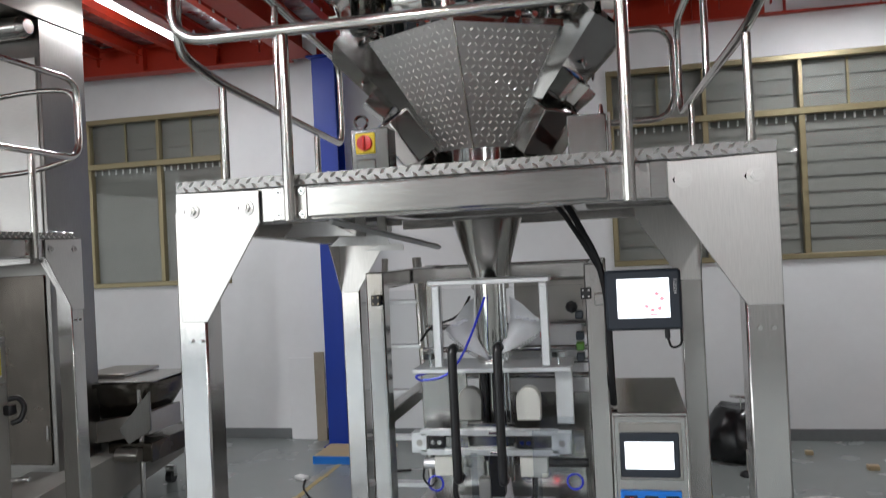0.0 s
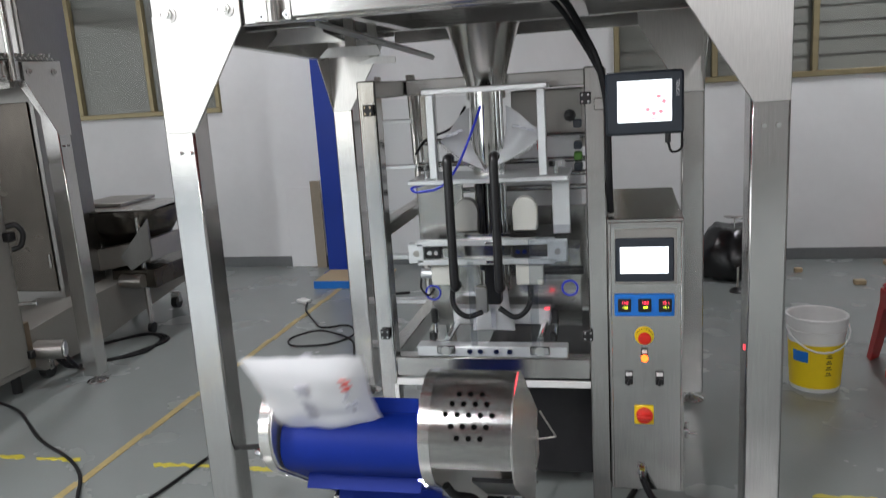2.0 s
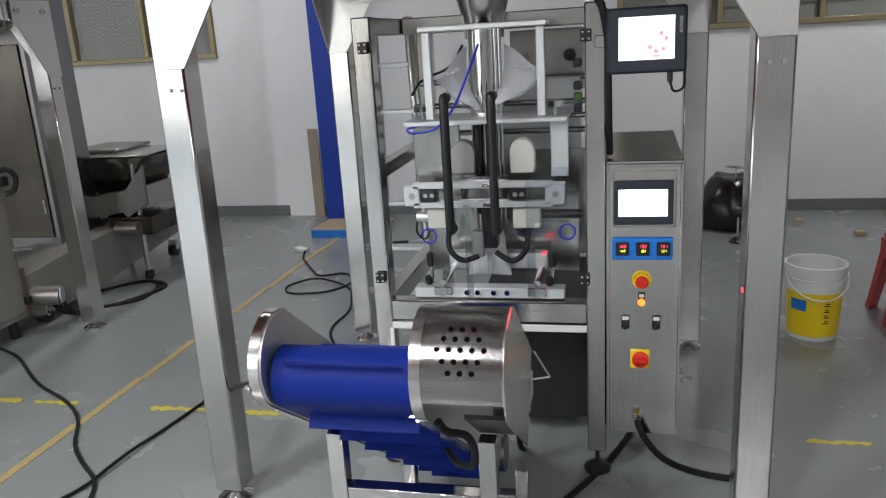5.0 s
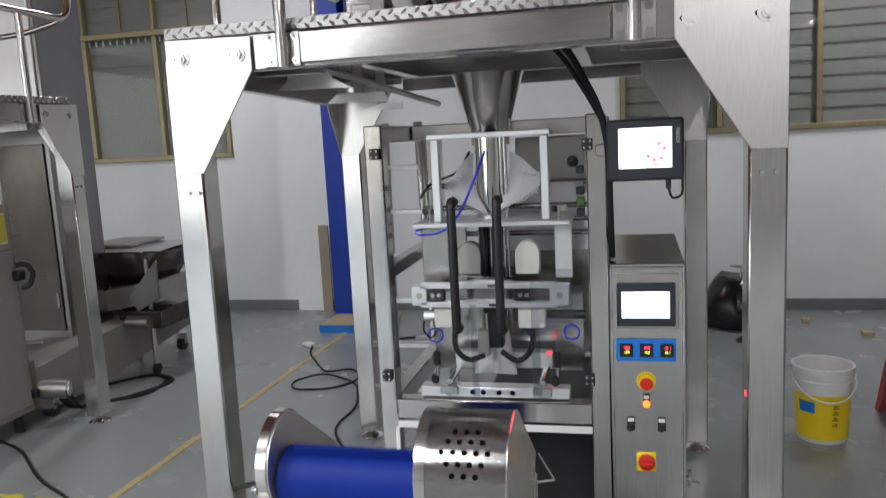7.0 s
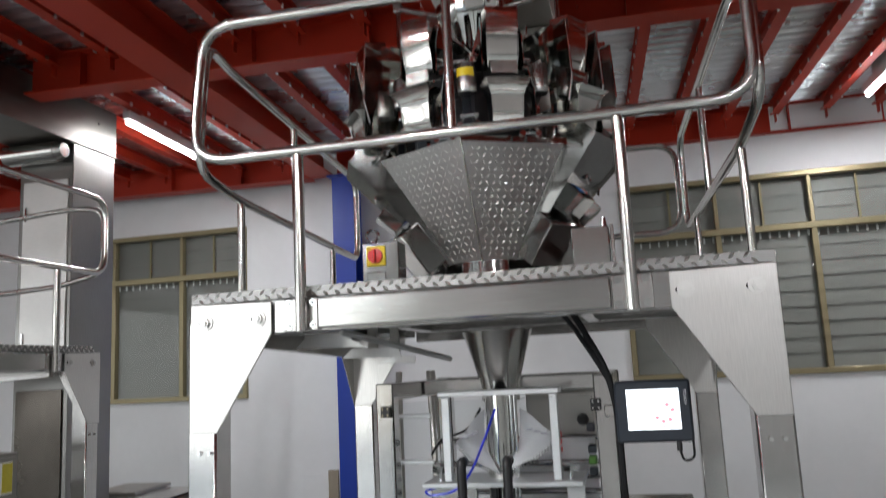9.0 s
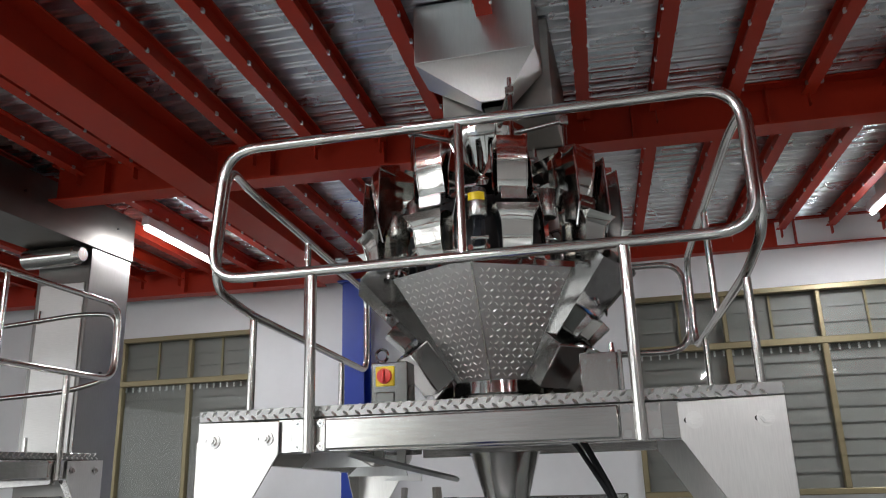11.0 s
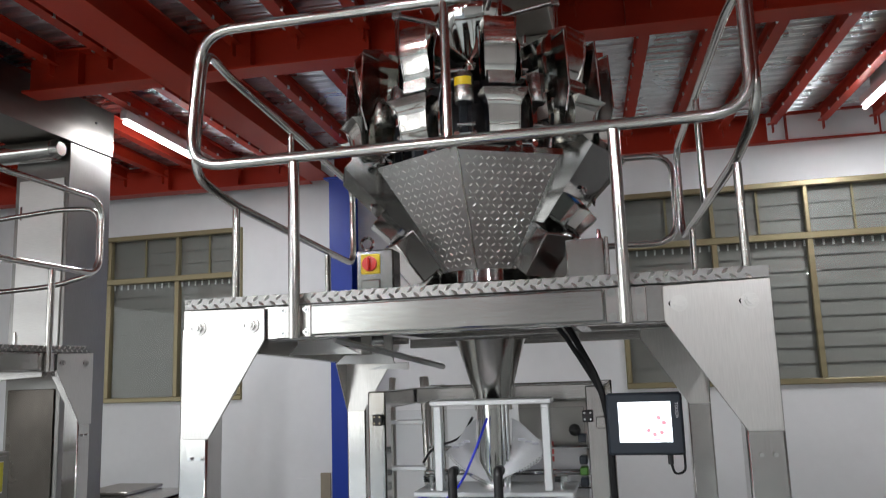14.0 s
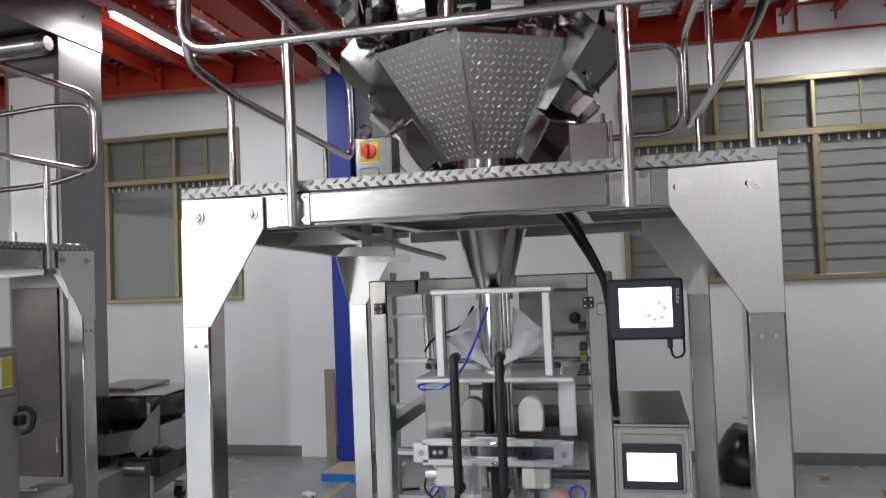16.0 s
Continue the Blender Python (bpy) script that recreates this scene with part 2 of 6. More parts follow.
def lathe(bm, profile, centre=(0, 0, 0), seg=32, axis="z", a0=0.0, a1=360.0):
    """Rings of (radius, height) turned round an axis through centre."""
    full = a1 - a0 >= 359.9
    n = seg if full else seg + 1
    rings = []
    for r, h in profile:
        ring = []
        for i in range(n):
            a = radians(a0 + (a1 - a0) * i / seg)
            c, s = r * math.cos(a), r * math.sin(a)
            v = {"z": (c, s, h), "x": (h, c, s), "y": (c, h, s)}[axis]
            ring.append(bm.verts.new(Vector(centre) + Vector(v)))
        rings.append(ring)
    for k in range(len(rings) - 1):
        for i in range(seg):
            j = (i + 1) % n
            bm.faces.new((rings[k][i], rings[k][j], rings[k + 1][j], rings[k + 1][i]))
    return bm


def rounded(pts, r, closed=False, seg=6):
    """A polyline with its corners turned into arcs."""
    pts = [Vector(p) for p in pts]
    out, n = [], len(pts)
    for i, p in enumerate(pts):
        if not closed and i in (0, n - 1):
            out.append(p)
            continue
        a, b = pts[i - 1], pts[(i + 1) % n]
        da, db = (a - p), (b - p)
        d = min(r, da.length * 0.48, db.length * 0.48)
        s, e = p + da.normalized() * d, p + db.normalized() * d
        for k in range(seg + 1):
            t = k / seg
            out.append((1 - t) ** 2 * s + 2 * t * (1 - t) * p + t * t * e)
    return out


def pipe(bm, pts, r, seg=10, closed=False):
    """A round bar swept along points."""
    pts = [Vector(p) for p in pts]
    n = len(pts)
    rings, up = [], None
    for i, p in enumerate(pts):
        a = pts[i - 1] if (i or closed) else p
        b = pts[(i + 1) % n] if (i < n - 1 or closed) else p
        d = (b - a).normalized()
        if up is None:
            up = d.orthogonal().normalized()
        up = (up - d * up.dot(d)).normalized()
        side = d.cross(up)
        rings.append([bm.verts.new(p + r * (math.cos(2 * math.pi * k / seg) * up + math.sin(2 * math.pi * k / seg) * side)) for k in range(seg)])
    for i in range(n if closed else n - 1):
        A, B = rings[i], rings[(i + 1) % n]
        for k in range(seg):
            j = (k + 1) % seg
            bm.faces.new((A[k], A[j], B[j], B[k]))
    if not closed:
        bm.faces.new(rings[0][::-1]), bm.faces.new(rings[-1])
    return bm


def lens(bm, c, u, v, n, a, b, h):
    """A raised almond of tread plate: half length a along u, half width b along v, height h along n."""
    c, u, v, n = Vector(c), Vector(u), Vector(v), Vector(n)
    ends = [bm.verts.new(c - a * u), bm.verts.new(c + a * u)]
    left = [bm.verts.new(c + t * a * u + b * w * v) for t, w in ((-0.5, 0.75), (0, 1), (0.5, 0.75))]
    right = [bm.verts.new(c + t * a * u - b * w * v) for t, w in ((-0.5, 0.75), (0, 1), (0.5, 0.75))]
    top = [bm.verts.new(c + t * a * u + h * n) for t in (-0.55, 0.55)]
    for side in (left, right):
        for tri in ((ends[0], side[0], top[0]), (side[0], side[1], top[0]), (top[0], side[1], top[1]), (side[1], side[2], top[1]), (side[2], ends[1], top[1])):
            bm.faces.new(tri).material_index = 1


def tread(bm, origin, u, v, width, height, pitch=0.034, a=0.013, b=0.0045, h=0.0022, inside=None):
    """Almonds in alternating slants over a plane rectangle."""
    o, u, v = Vector(origin), Vector(u).normalized(), Vector(v).normalized()
    n = u.cross(v)
    if height < pitch:
        # a folded edge shows two half rows that slant against each other
        for i in range(int(width / pitch)):
            for q, p, s in ((0.75, 0.25, 0.9), (0.28, 0.75, -0.75)):
                d = (u + s * v).normalized()
                lens(bm, o + u * (i + p) * pitch + v * q * height, d, n.cross(d), n, a, b, h)
        return
    for j in range(max(1, int(height / pitch))):
        for i in range(int(width / pitch)):
            p, q = (i + 0.5) * pitch, (j + 0.5) * height / max(1, int(height / pitch))
            if inside and not inside(p, q):
                continue
            s = 1 if (i + j) % 2 else -1
            d = (u + s * v).normalized()
            lens(bm, o + u * p + v * q, d, n.cross(d), n, a, b, h)


def bolt(bm, c, axis, r=0.012, h=0.009, washer=True):
    c, axis = Vector(c), Vector(axis)
    if washer:
        rod(bm, c, c + axis * 0.003, r * 1.55, seg=14)
    rod(bm, c, c + axis * h, r, seg=6)
    rod(bm, c + axis * h, c + axis * (h + 0.006), r * 0.55, seg=8)
    return bm


def structure(name, bm, mat, label, category, smooth=True):
    ob = new(name, finish(name, bm, mat, smooth))
    return tagged(ob, label, category, "", "structure")

# ---- the hall ----
WALL_Y = 4.76
X0, X1, Y0 = -12.0, 8.0, -11.0


def hall():
    bm = NB()
    n = 24
    for i in range(n):
        for j in range(n):
            xa, xb = X0 + (X1 - X0) * i / n, X0 + (X1 - X0) * (i + 1) / n
            ya, yb = Y0 - 6 + (WALL_Y - Y0 + 6) * j / n, Y0 - 6 + (WALL_Y - Y0 + 6) * (j + 1) / n
            bm.faces.new([bm.verts.new((x, y, 0)) for x, y in ((xa, ya), (xb, ya), (xb, yb), (xa, yb))])
    bmesh.ops.remove_doubles(bm, verts=bm.verts[:], dist=0.001)
    structure("floor", bm, FLOOR, "glossy grey epoxy concrete factory floor", "floor")
    # back wall with two window openings, in butted pieces
    holes = [(-5.66, -3.27), (0.5, 5.25)]
    bm = NB()
    box(bm, X0, X1, WALL_Y, WALL_Y + 0.24, 0, 1.56)
    box(bm, X0, X1, WALL_Y, WALL_Y + 0.24, 3.32, 4.6)
    edge = X0
    for a, b in holes:
        box(bm, edge, a, WALL_Y, WALL_Y + 0.24, 1.56, 3.32)
        edge = b
    box(bm, edge, X1, WALL_Y, WALL_Y + 0.24, 1.56, 3.32)
    structure("wall_north", bm, WALL, "white painted plaster wall with scuffs", "wall", False)
    bm = NB()
    box(bm, X0, X1, WALL_Y - 0.012, WALL_Y - 0.002, 0, 0.1, 0.004)
    structure("baseboard", bm, WALL_GREY, "grey painted skirting band along the wall", "baseboard")
    # plain walls added out of view to close the hall and shape reflections
    for name, a, b in (("wall_west", X0 - 0.24, X0), ("wall_east", X1, X1 + 0.24)):
        structure(name, box(NB(), a, b, Y0, WALL_Y, 0, 4.6), HALL_GREY, "plain grey side wall out of view", "wall", False)
    bm = NB()
    box(bm, X0, -10.4, Y0, Y0 + 0.24, 0, 4.6)
    box(bm, -3.6, X1, Y0, Y0 + 0.24, 0, 4.6)
    box(bm, -10.4, -3.6, Y0, Y0 + 0.24, 3.55, 4.6)
    structure("wall_south", bm, HALL_GREY, "plain grey wall out of view with a wide open shutter door", "wall", False)


def window(name, x0, x1, mullions):
    """Bronze framed window with a transom, glass and closed louvres behind."""
    z0, z1, zt, y = 1.56, 3.32, 2.83, WALL_Y
    ob = thing(name, "bronze aluminium window with closed grey louvres", "window", "", kind="structure")
    f = 0.05
    for a, b, c, d in ((x0, x1, z0, z0 + f), (x0, x1, z1 - f, z1), (x0 + f, x1 - f, zt - 0.03, zt + 0.03)):
        part("window_frame", box(NB(), a, b, y - 0.03, y + 0.05, c, d, 0.006), BRONZE, ob)
    for a in (x0, x1 - f):
        part("window_frame", box(NB(), a, a + f, y - 0.03, y + 0.05, z0 + f, z1 - f, 0.006), BRONZE, ob)
    xs = [x0 + f, *mullions, x1 - f]
    for m in mullions:
        part("mullion", box(NB(), m - 0.025, m + 0.025, y - 0.022, y + 0.045, z0 + f, zt - 0.03, 0.005), BRONZE, ob)
        part("mullion", box(NB(), m - 0.018, m + 0.018, y - 0.022, y + 0.045, zt + 0.03, z1 - f, 0.005), BRONZE, ob)
    for a, b in zip(xs, xs[1:]):
        for c, d in ((z0 + f, zt - 0.03), (zt + 0.03, z1 - f)):
            pane = part("pane", box(NB(), a, b, y + 0.01, y + 0.016, c, d), GLASS, ob, "clear window glass")
            pane.visible_shadow = False
            n = max(3, round((d - c) / 0.13))
            for k in range(n):
                h = (d - c) / n
                bm = NB()
                prism(bm, [(y + 0.052, c + k * h - 0.006), (y + 0.068, c + k * h + h), (y + 0.073, c + k * h + h), (y + 0.057, c + k * h - 0.006)], "x", a, b)
                part("slat", bm, SLAT, ob)
        bm = NB()
        box(bm, (a + b) / 2 - 0.01, (a + b) / 2 + 0.01, y + 0.03, y + 0.045, zt + 0.03, z1 - f)
        part("stile", bm, BRONZE, ob)
        if b - a > 0.3:
            k = int((b - a) / 0.075)
            for i in range(k):
                cx = a + (i + 0.5) * (b - a) / k
                part("vent_tab", box(NB(), cx - 0.008, cx + 0.008, y + 0.022, y + 0.03, zt - 0.085, zt - 0.035), WHITE, ob)
    # sheet added unseen behind the slats to keep the sky out
    part("window_backing", box(NB(), x0 - 0.05, x1 + 0.05, y + 0.2, y + 0.23, z0 - 0.05, z1 + 0.05), WALL_GREY, ob)
    return ob


# the steel floor above stands three degrees askew to the machine
CEIL = Matrix.Rotation(radians(3.0), 4, "Z")
DECK_Z, BEAM_Z = 3.94, 3.67


def ibeam(bm, along, c, a, b, z0, z1, width, tf=0.014, tw=0.009):
    """An I section along u or v at the offset c, from a to b."""
    def put(p0, p1, za, zb):
        if along == "v":
            box(bm, p0, p1, a, b, za, zb)
        else:
            box(bm, a, b, p0, p1, za, zb)
    put(c - width / 2, c + width / 2, z0, z0 + tf)
    put(c - width / 2, c + width / 2, z1 - tf, z1)
    put(c - tw / 2, c + tw / 2, z0 + tf, z1 - tf)


def steel_ceiling():
    bm = NB()
    u0, u1, v0, v1 = -12.6, 8.6, -11.6, 5.4
    pitch, v = 0.118, v0
    prof = []
    while v < v1:
        prof += [(v, DECK_Z + 0.055), (v + 0.03, DECK_Z + 0.055), (v + 0.046, DECK_Z + 0.004), (v + 0.062, DECK_Z + 0.004),
                 (v + 0.067, DECK_Z + 0.018), (v + 0.077, DECK_Z + 0.018), (v + 0.082, DECK_Z + 0.004), (v + 0.102, DECK_Z + 0.004)]
        v += pitch
    lo = [bm.verts.new((u0, p, q)) for p, q in prof]
    hi = [bm.verts.new((u1, p, q)) for p, q in prof]
    for i in range(len(prof) - 1):
        bm.faces.new((lo[i], lo[i + 1], hi[i + 1], hi[i]))
    box(bm, u0, u1, v0, v1, DECK_Z + 0.06, DECK_Z + 0.16)
    ob = structure("ceiling", bm, DECK, "corrugated galvanised steel deck ceiling", "ceiling", False)
    ob.matrix_world = CEIL
    ibeam_new("v", -2.06, -11.4, 4.62, BEAM_Z, DECK_Z, 0.24, "girder")
    ibeam_new("v", 5.0, -11.4, 4.4, BEAM_Z, DECK_Z, 0.24, "girder")
    for c in (-9.3, -6.5, -3.7, -0.9, 1.9, 4.66):
        for a, b in ((-9.4, -3.72), (-3.12, -2.19), (-1.93, 4.87), (5.13, 7.4)) if c < 4 else ((-9.4, -2.19), (-1.93, 4.87)):
            ibeam_new("u", c, a, b, BEAM_Z + 0.002, DECK_Z - 0.002, 0.165, "cross_beam")
    us = [-1.2 + 0.418 * k for k in range(-1, 15)] + [-2.46 - 0.418 * k for k in range(0, 16)]
    vs = [(-3.61, -0.99), (-0.81, 1.81), (1.99, 4.57)]
    for u in us:
        if abs(u + 2.06) < 0.18 or abs(u - 5.0) < 0.18:
            continue
        for a, b in vs:
            bm = NB()
            ibeam(bm, "v", u, a, b, DECK_Z - 0.115, DECK_Z - 0.004, 0.075, 0.009, 0.007)
            for e in (a, b):
                s = 1 if e == a else -1
                box(bm, u - 0.004, u + 0.004, min(e, e + s * 0.05), max(e, e + s * 0.05), DECK_Z - 0.19, DECK_Z - 0.105)
            # bright tabs added for the white glints along the flange edges
            if abs(u) < 3.2:
                q = a + 0.12
                while q < b - 0.1:
                    first = len(bm.faces)
                    for s in (-1, 1):
                        box(bm, u + s * 0.040 - 0.006, u + s * 0.040 + 0.006, q - 0.011, q + 0.011, DECK_Z - 0.120, DECK_Z - 0.100)
                    bm.faces.ensure_lookup_table()
                    for f in bm.faces[first:]:
                        f.material_index = 1
                    q += 0.236
            j = structure("joist", bm, (RED, DECK), "red primed steel joist under the deck", "joist", False)
            j.matrix_world = CEIL


def ibeam_new(along, c, a, b, z0, z1, width, name):
    bm = NB()
    ibeam(bm, along, c, a, b, z0, z1, width)
    k = a + 0.4
    while k < b:
        if along == "u":
            box(bm, k - 0.004, k + 0.004, c - width / 2 + 0.01, c + width / 2 - 0.01, z0 + 0.016, z1 - 0.016)
        k += 0.76
    ob = structure(name, bm, RED, "red primed steel I-beam of the mezzanine", "beam", False)
    ob.matrix_world = CEIL
    return ob


def column():
    ob = thing("steel_column", "blue painted steel column with a base plate", "column", "", -2.07, 4.52, 0, kind="structure")
    bm = NB()
    box(bm, -0.11, 0.11, -0.1, -0.088, 0.012, 3.64)
    box(bm, -0.11, 0.11, 0.088, 0.1, 0.012, 3.64)
    box(bm, -0.006, 0.006, -0.088, 0.088, 0.012, 3.64)
    part("shaft", bm, BLUE, ob)
    part("base_plate", box(NB(), -0.15, 0.15, -0.14, 0.14, 0, 0.014, 0.002), BLUE, ob)
    part("cap_plate", box(NB(), -0.15, 0.15, -0.14, 0.14, 3.642, 3.66, 0.002), BLUE, ob)


def tube_lamp(x, y):
    ob = thing("tube_lamp", "white fluorescent batten lamp fixed under the deck", "lamp", "ceiling lamps", x, y, 3.73)
    ob.rotation_euler = (0, 0, radians(3))
    part("hanger", box(NB(), -0.01, 0.01, -0.4, 0.4, 0.07, 0.2), WHITE, ob)
    part("batten", box(NB(), -0.03, 0.03, -0.6, 0.6, 0.0, 0.07, 0.006), WHITE, ob)
    part("tube", rod(NB(), (0, -0.58, -0.022), (0, 0.58, -0.022), 0.016), TUBE_GLOW, ob)
    return ob


hall()
window("window_1", -5.66, -3.27, [-4.83, -4.02])
window("window_2", 0.5, 5.25, [1.335, 2.125, 2.9, 3.7, 4.5])
steel_ceiling()
column()
for tx, ty, watts in TUBES:
    tube_lamp(tx, ty)


# ---- platform ----
def rail_pipe(ob, pts, r=0.019, bend=0.12, closed=False, name="rail"):
    return part(name, pipe(NB(), rounded(pts, bend, closed), r, 12, closed), TUBE, ob)


def platform(label, x, y, group):
    ob = thing("work_platform", label, "platform", group, x, y, 0)
    W = 0.95
    for sx in (-1, 1):
        for yy, back in ((0.0, 0), (1.58, 1)):
            cx = (sx * 0.9) if not back else (-0.905 if sx < 0 else 0.85)
            lean = 0.012 if sx < 0 and not back else 0.0
            bm = box(NB(), cx - 0.053 - lean, cx + 0.053 - lean, yy + 0.004, yy + 0.11, 0.05, 1.96, 0.007)
            for v in bm.verts:
                v.co.x -= lean * max(0.0, 1.583 - v.co.z) / 1.5
            part("leg", bm, STEEL_V, ob)
            cx -= lean * 2
            bm = NB()
            lathe(bm, [(0.0, 0.0), (0.066, 0.0), (0.066, 0.008), (0.05, 0.018), (0.024, 0.026), (0.02, 0.03), (0.0, 0.03)], (cx, yy + 0.055, 0), 24)
            rod(bm, (cx, yy + 0.055, 0.028), (cx, yy + 0.055, 0.06), 0.009)
            rod(bm, (cx, yy + 0.055, 0.036), (cx, yy + 0.055, 0.05), 0.018, seg=6)
            part("foot", bm, CHROME, ob, "chrome levelling foot")
            s = sx
            o, i = (W, 0.648) if not back else (abs(cx) + 0.05, abs(cx) - 0.25)
            poly = [(s * o, 2.018), (s * i, 2.012), (s * i, 1.905), (s * (o - 0.097), 1.583), (s * o, 1.583)]
            y0, y1 = (yy - 0.004, yy + 0.003) if not back else (yy - 0.003, yy + 0.003)
            part("gusset", prism(NB(), poly, "y", y0, y1, 0.0015), GUSSET, ob)
            poly = [(yy + 0.003, 2.01), (yy + 0.3, 2.005), (yy + 0.3, 1.905), (yy + 0.11, 1.583), (yy + 0.003, 1.583)] if not back else \
                   [(yy + 0.11, 2.01), (yy - 0.2, 2.005), (yy - 0.2, 1.905), (yy, 1.583), (yy + 0.11, 1.583)]
            xx = s * (o - 0.004)
            part("gusset", prism(NB(), poly, "x", min(xx, xx + s * 0.004), max(xx, xx + s * 0.004), 0.0), STEEL, ob)
            if not back:
                for bx, bz in ((s * 0.89, 1.955), (s * 0.692, 1.957)):
                    bm = NB()
                    bolt(bm, (bx, -0.0055, bz), (0, -1, 0), 0.0165, 0.013)
                    head = part("bolt", bm, GUARD, ob)
                    part("slot", prism(NB(), [(bx - 0.004 + 0.0265 * math.cos(t), bz + 0.013 * math.sin(t)) for t in np.linspace(0, 2 * math.pi, 17)[:-1]], "y", -0.0052, -0.0042), HOLE, head)
                for bx in (s * 0.882, s * 0.92):
                    bm = NB()
                    rod(bm, (bx, 0.004, 1.518), (bx, -0.008, 1.518), 0.0065, seg=10)
                    part("bolt", bm, CHROME, ob)
    # edge beams
    part("edge_beam", box(NB(), -0.66, 0.66, 0.012, 0.06, 1.905, 2.02, 0.004), STEEL_H, ob)
    bm = box(NB(), -0.475, 0.475, -0.022, 0.01, 1.912, 2.012, 0.006)
    part("front_beam", bm, STEEL_H, ob)
    for s in (-1, 1):
        a, b = sorted((s * 0.478, s * 0.6))
        bm = box(NB(), a, b, -0.008, 0.011, 1.908, 2.014, 0.002)
        bolts = []
        for bx in (a + 0.02, b - 0.02):
            for bz in (1.925, 2.0):
                bolts.append((bx, bz))
        plate = part("post_plate", bm, STEEL, ob)
        for bx, bz in bolts:
            part("bolt", bolt(NB(), (bx, -0.008, bz), (0, -1, 0), 0.008, 0.007), CHROME, plate)
        part("side_beam", prism(NB(), [(0.31, 1.88), (0.31, 2.02), (1.375, 2.02), (1.375, 1.84)], "x", *sorted((s * 0.89, s * 0.935)), 0.003), STEEL, ob)
    part("edge_beam", box(NB(), -0.6, 0.6, 1.6, 1.66, 1.905, 2.02, 0.004), STEEL_H, ob)
    # under-floor joists and sheet
    for yy in (0.34, 1.18):
        part("joist", box(NB(), -0.885, 0.885, yy - 0.025, yy + 0.025, 1.935, 2.02, 0.003), STEEL_H, ob)
    for xx in (-0.42, 0.36):
        part("joist", box(NB(), xx - 0.025, xx + 0.025, 0.37, 1.15, 1.935, 2.02, 0.003), STEEL, ob)
    for xx in (-0.78, -0.6, 0.55, 0.75):
        part("joist", box(NB(), xx - 0.02, xx + 0.02, 0.07, 0.31, 1.95, 2.02, 0.003), STEEL, ob)
    part("diagonal_bar", rod(NB(), (-0.45, 0.13, 1.903), (-0.25, 0.9, 1.80), 0.012, seg=4), CHUTE, ob)
    # tapered stiffener sheets that hang under the deck
    for yy, pts in ((0.39, [(-0.74, 1.862), (-0.70, 1.90), (-0.70, 1.99), (-0.53, 1.99), (-0.53, 1.896), (-0.45, 1.857)]),
                    (0.8, [(-0.71, 1.825), (-0.665, 1.864), (-0.455, 1.862), (-0.44, 1.82)]),
                    (1.12, [(-0.66, 1.80), (-0.57, 1.83), (-0.47, 1.826), (-0.47, 1.795)])):
        bm = prism(NB(), pts, "y", -0.003, 0.003, 0.001)
        zz = pts[0][1]
        bm.transform(Matrix.Translation((0, yy, zz)) @ Matrix.Rotation(radians(4), 4, "X") @ Matrix.Translation((0, 0, -zz)))
        part("stiffener", bm, CHUTE, ob)
        part("hanger", box(NB(), -0.60, -0.56, yy + 0.025, yy + 0.05, zz + 0.02, 2.02), STEEL_DULL, ob)
    for xx, yy in ((-0.66, 0.34), (0.66, 0.34), (-0.66, 1.18)):
        part("brace", box(NB(), xx - 0.16, xx + 0.16, yy + 0.03, yy + 0.055, 1.915, 1.99, 0.003), STEEL, ob)
    # tread plate floor with a hole over the machine, and its folded edge
    bm = NB()
    for a, b, c, d in ((-0.95, -0.2, 0.0, 1.69), (0.16, 0.95, 0.0, 1.69), (-0.2, 0.16, 0.0, 0.62), (-0.2, 0.16, 0.98, 1.69)):
        box(bm, a, b, c, d, 2.021, 2.056)
    tread(bm, (-0.945, 0.0, 2.018), (1, 0, 0), (0, 0, 1), 1.89, 0.038, 0.042, 0.0135, 0.0055, 0.004)
    tread(bm, (0.95, 0.0, 2.018), (0, 1, 0), (0, 0, 1), 1.68, 0.038, 0.042, 0.0135, 0.0055, 0.004)
    tread(bm, (-0.945, 0.002, 2.056), (1, 0, 0), (0, 1, 0), 1.89, 0.4, 0.035, 0.0185, 0.0062, 0.003)
    part("tread_plate", bm, (TREAD, LENS), ob, "diamond tread plate deck")
    # guard rails
    rail_pipe(ob, [(-0.925, -0.03, 2.52), (0.945, -0.03, 2.515), (0.945, -0.03, 3.0), (-0.885, -0.03, 3.02)], 0.019, 0.13, True)
    for px in (-0.527, 0.538):
        part("rail_post", rod(NB(), (px, -0.03, 1.905), (px, -0.03, 2.5), 0.019), TUBE, ob)
    part("rail_post", rod(NB(), (0.015, -0.03, 2.53), (0.015, -0.03, 3.0), 0.016), TUBE, ob)
    rail_pipe(ob, [(-0.93, 0.3, 2.455), (-0.925, 0.0, 2.5), (-0.89, 0.0, 2.97), (-0.93, 0.25, 2.965), (-0.93, 1.65, 2.84), (-0.93, 1.65, 2.385)], 0.017, 0.1, True)
    rail_pipe(ob, [(0.94, 0.3, 2.46), (0.965, 0.0, 2.53), (0.965, 0.0, 2.95), (0.94, 0.25, 2.965), (0.84, 1.58, 2.85), (0.84, 1.58, 2.39)], 0.017, 0.1, True)
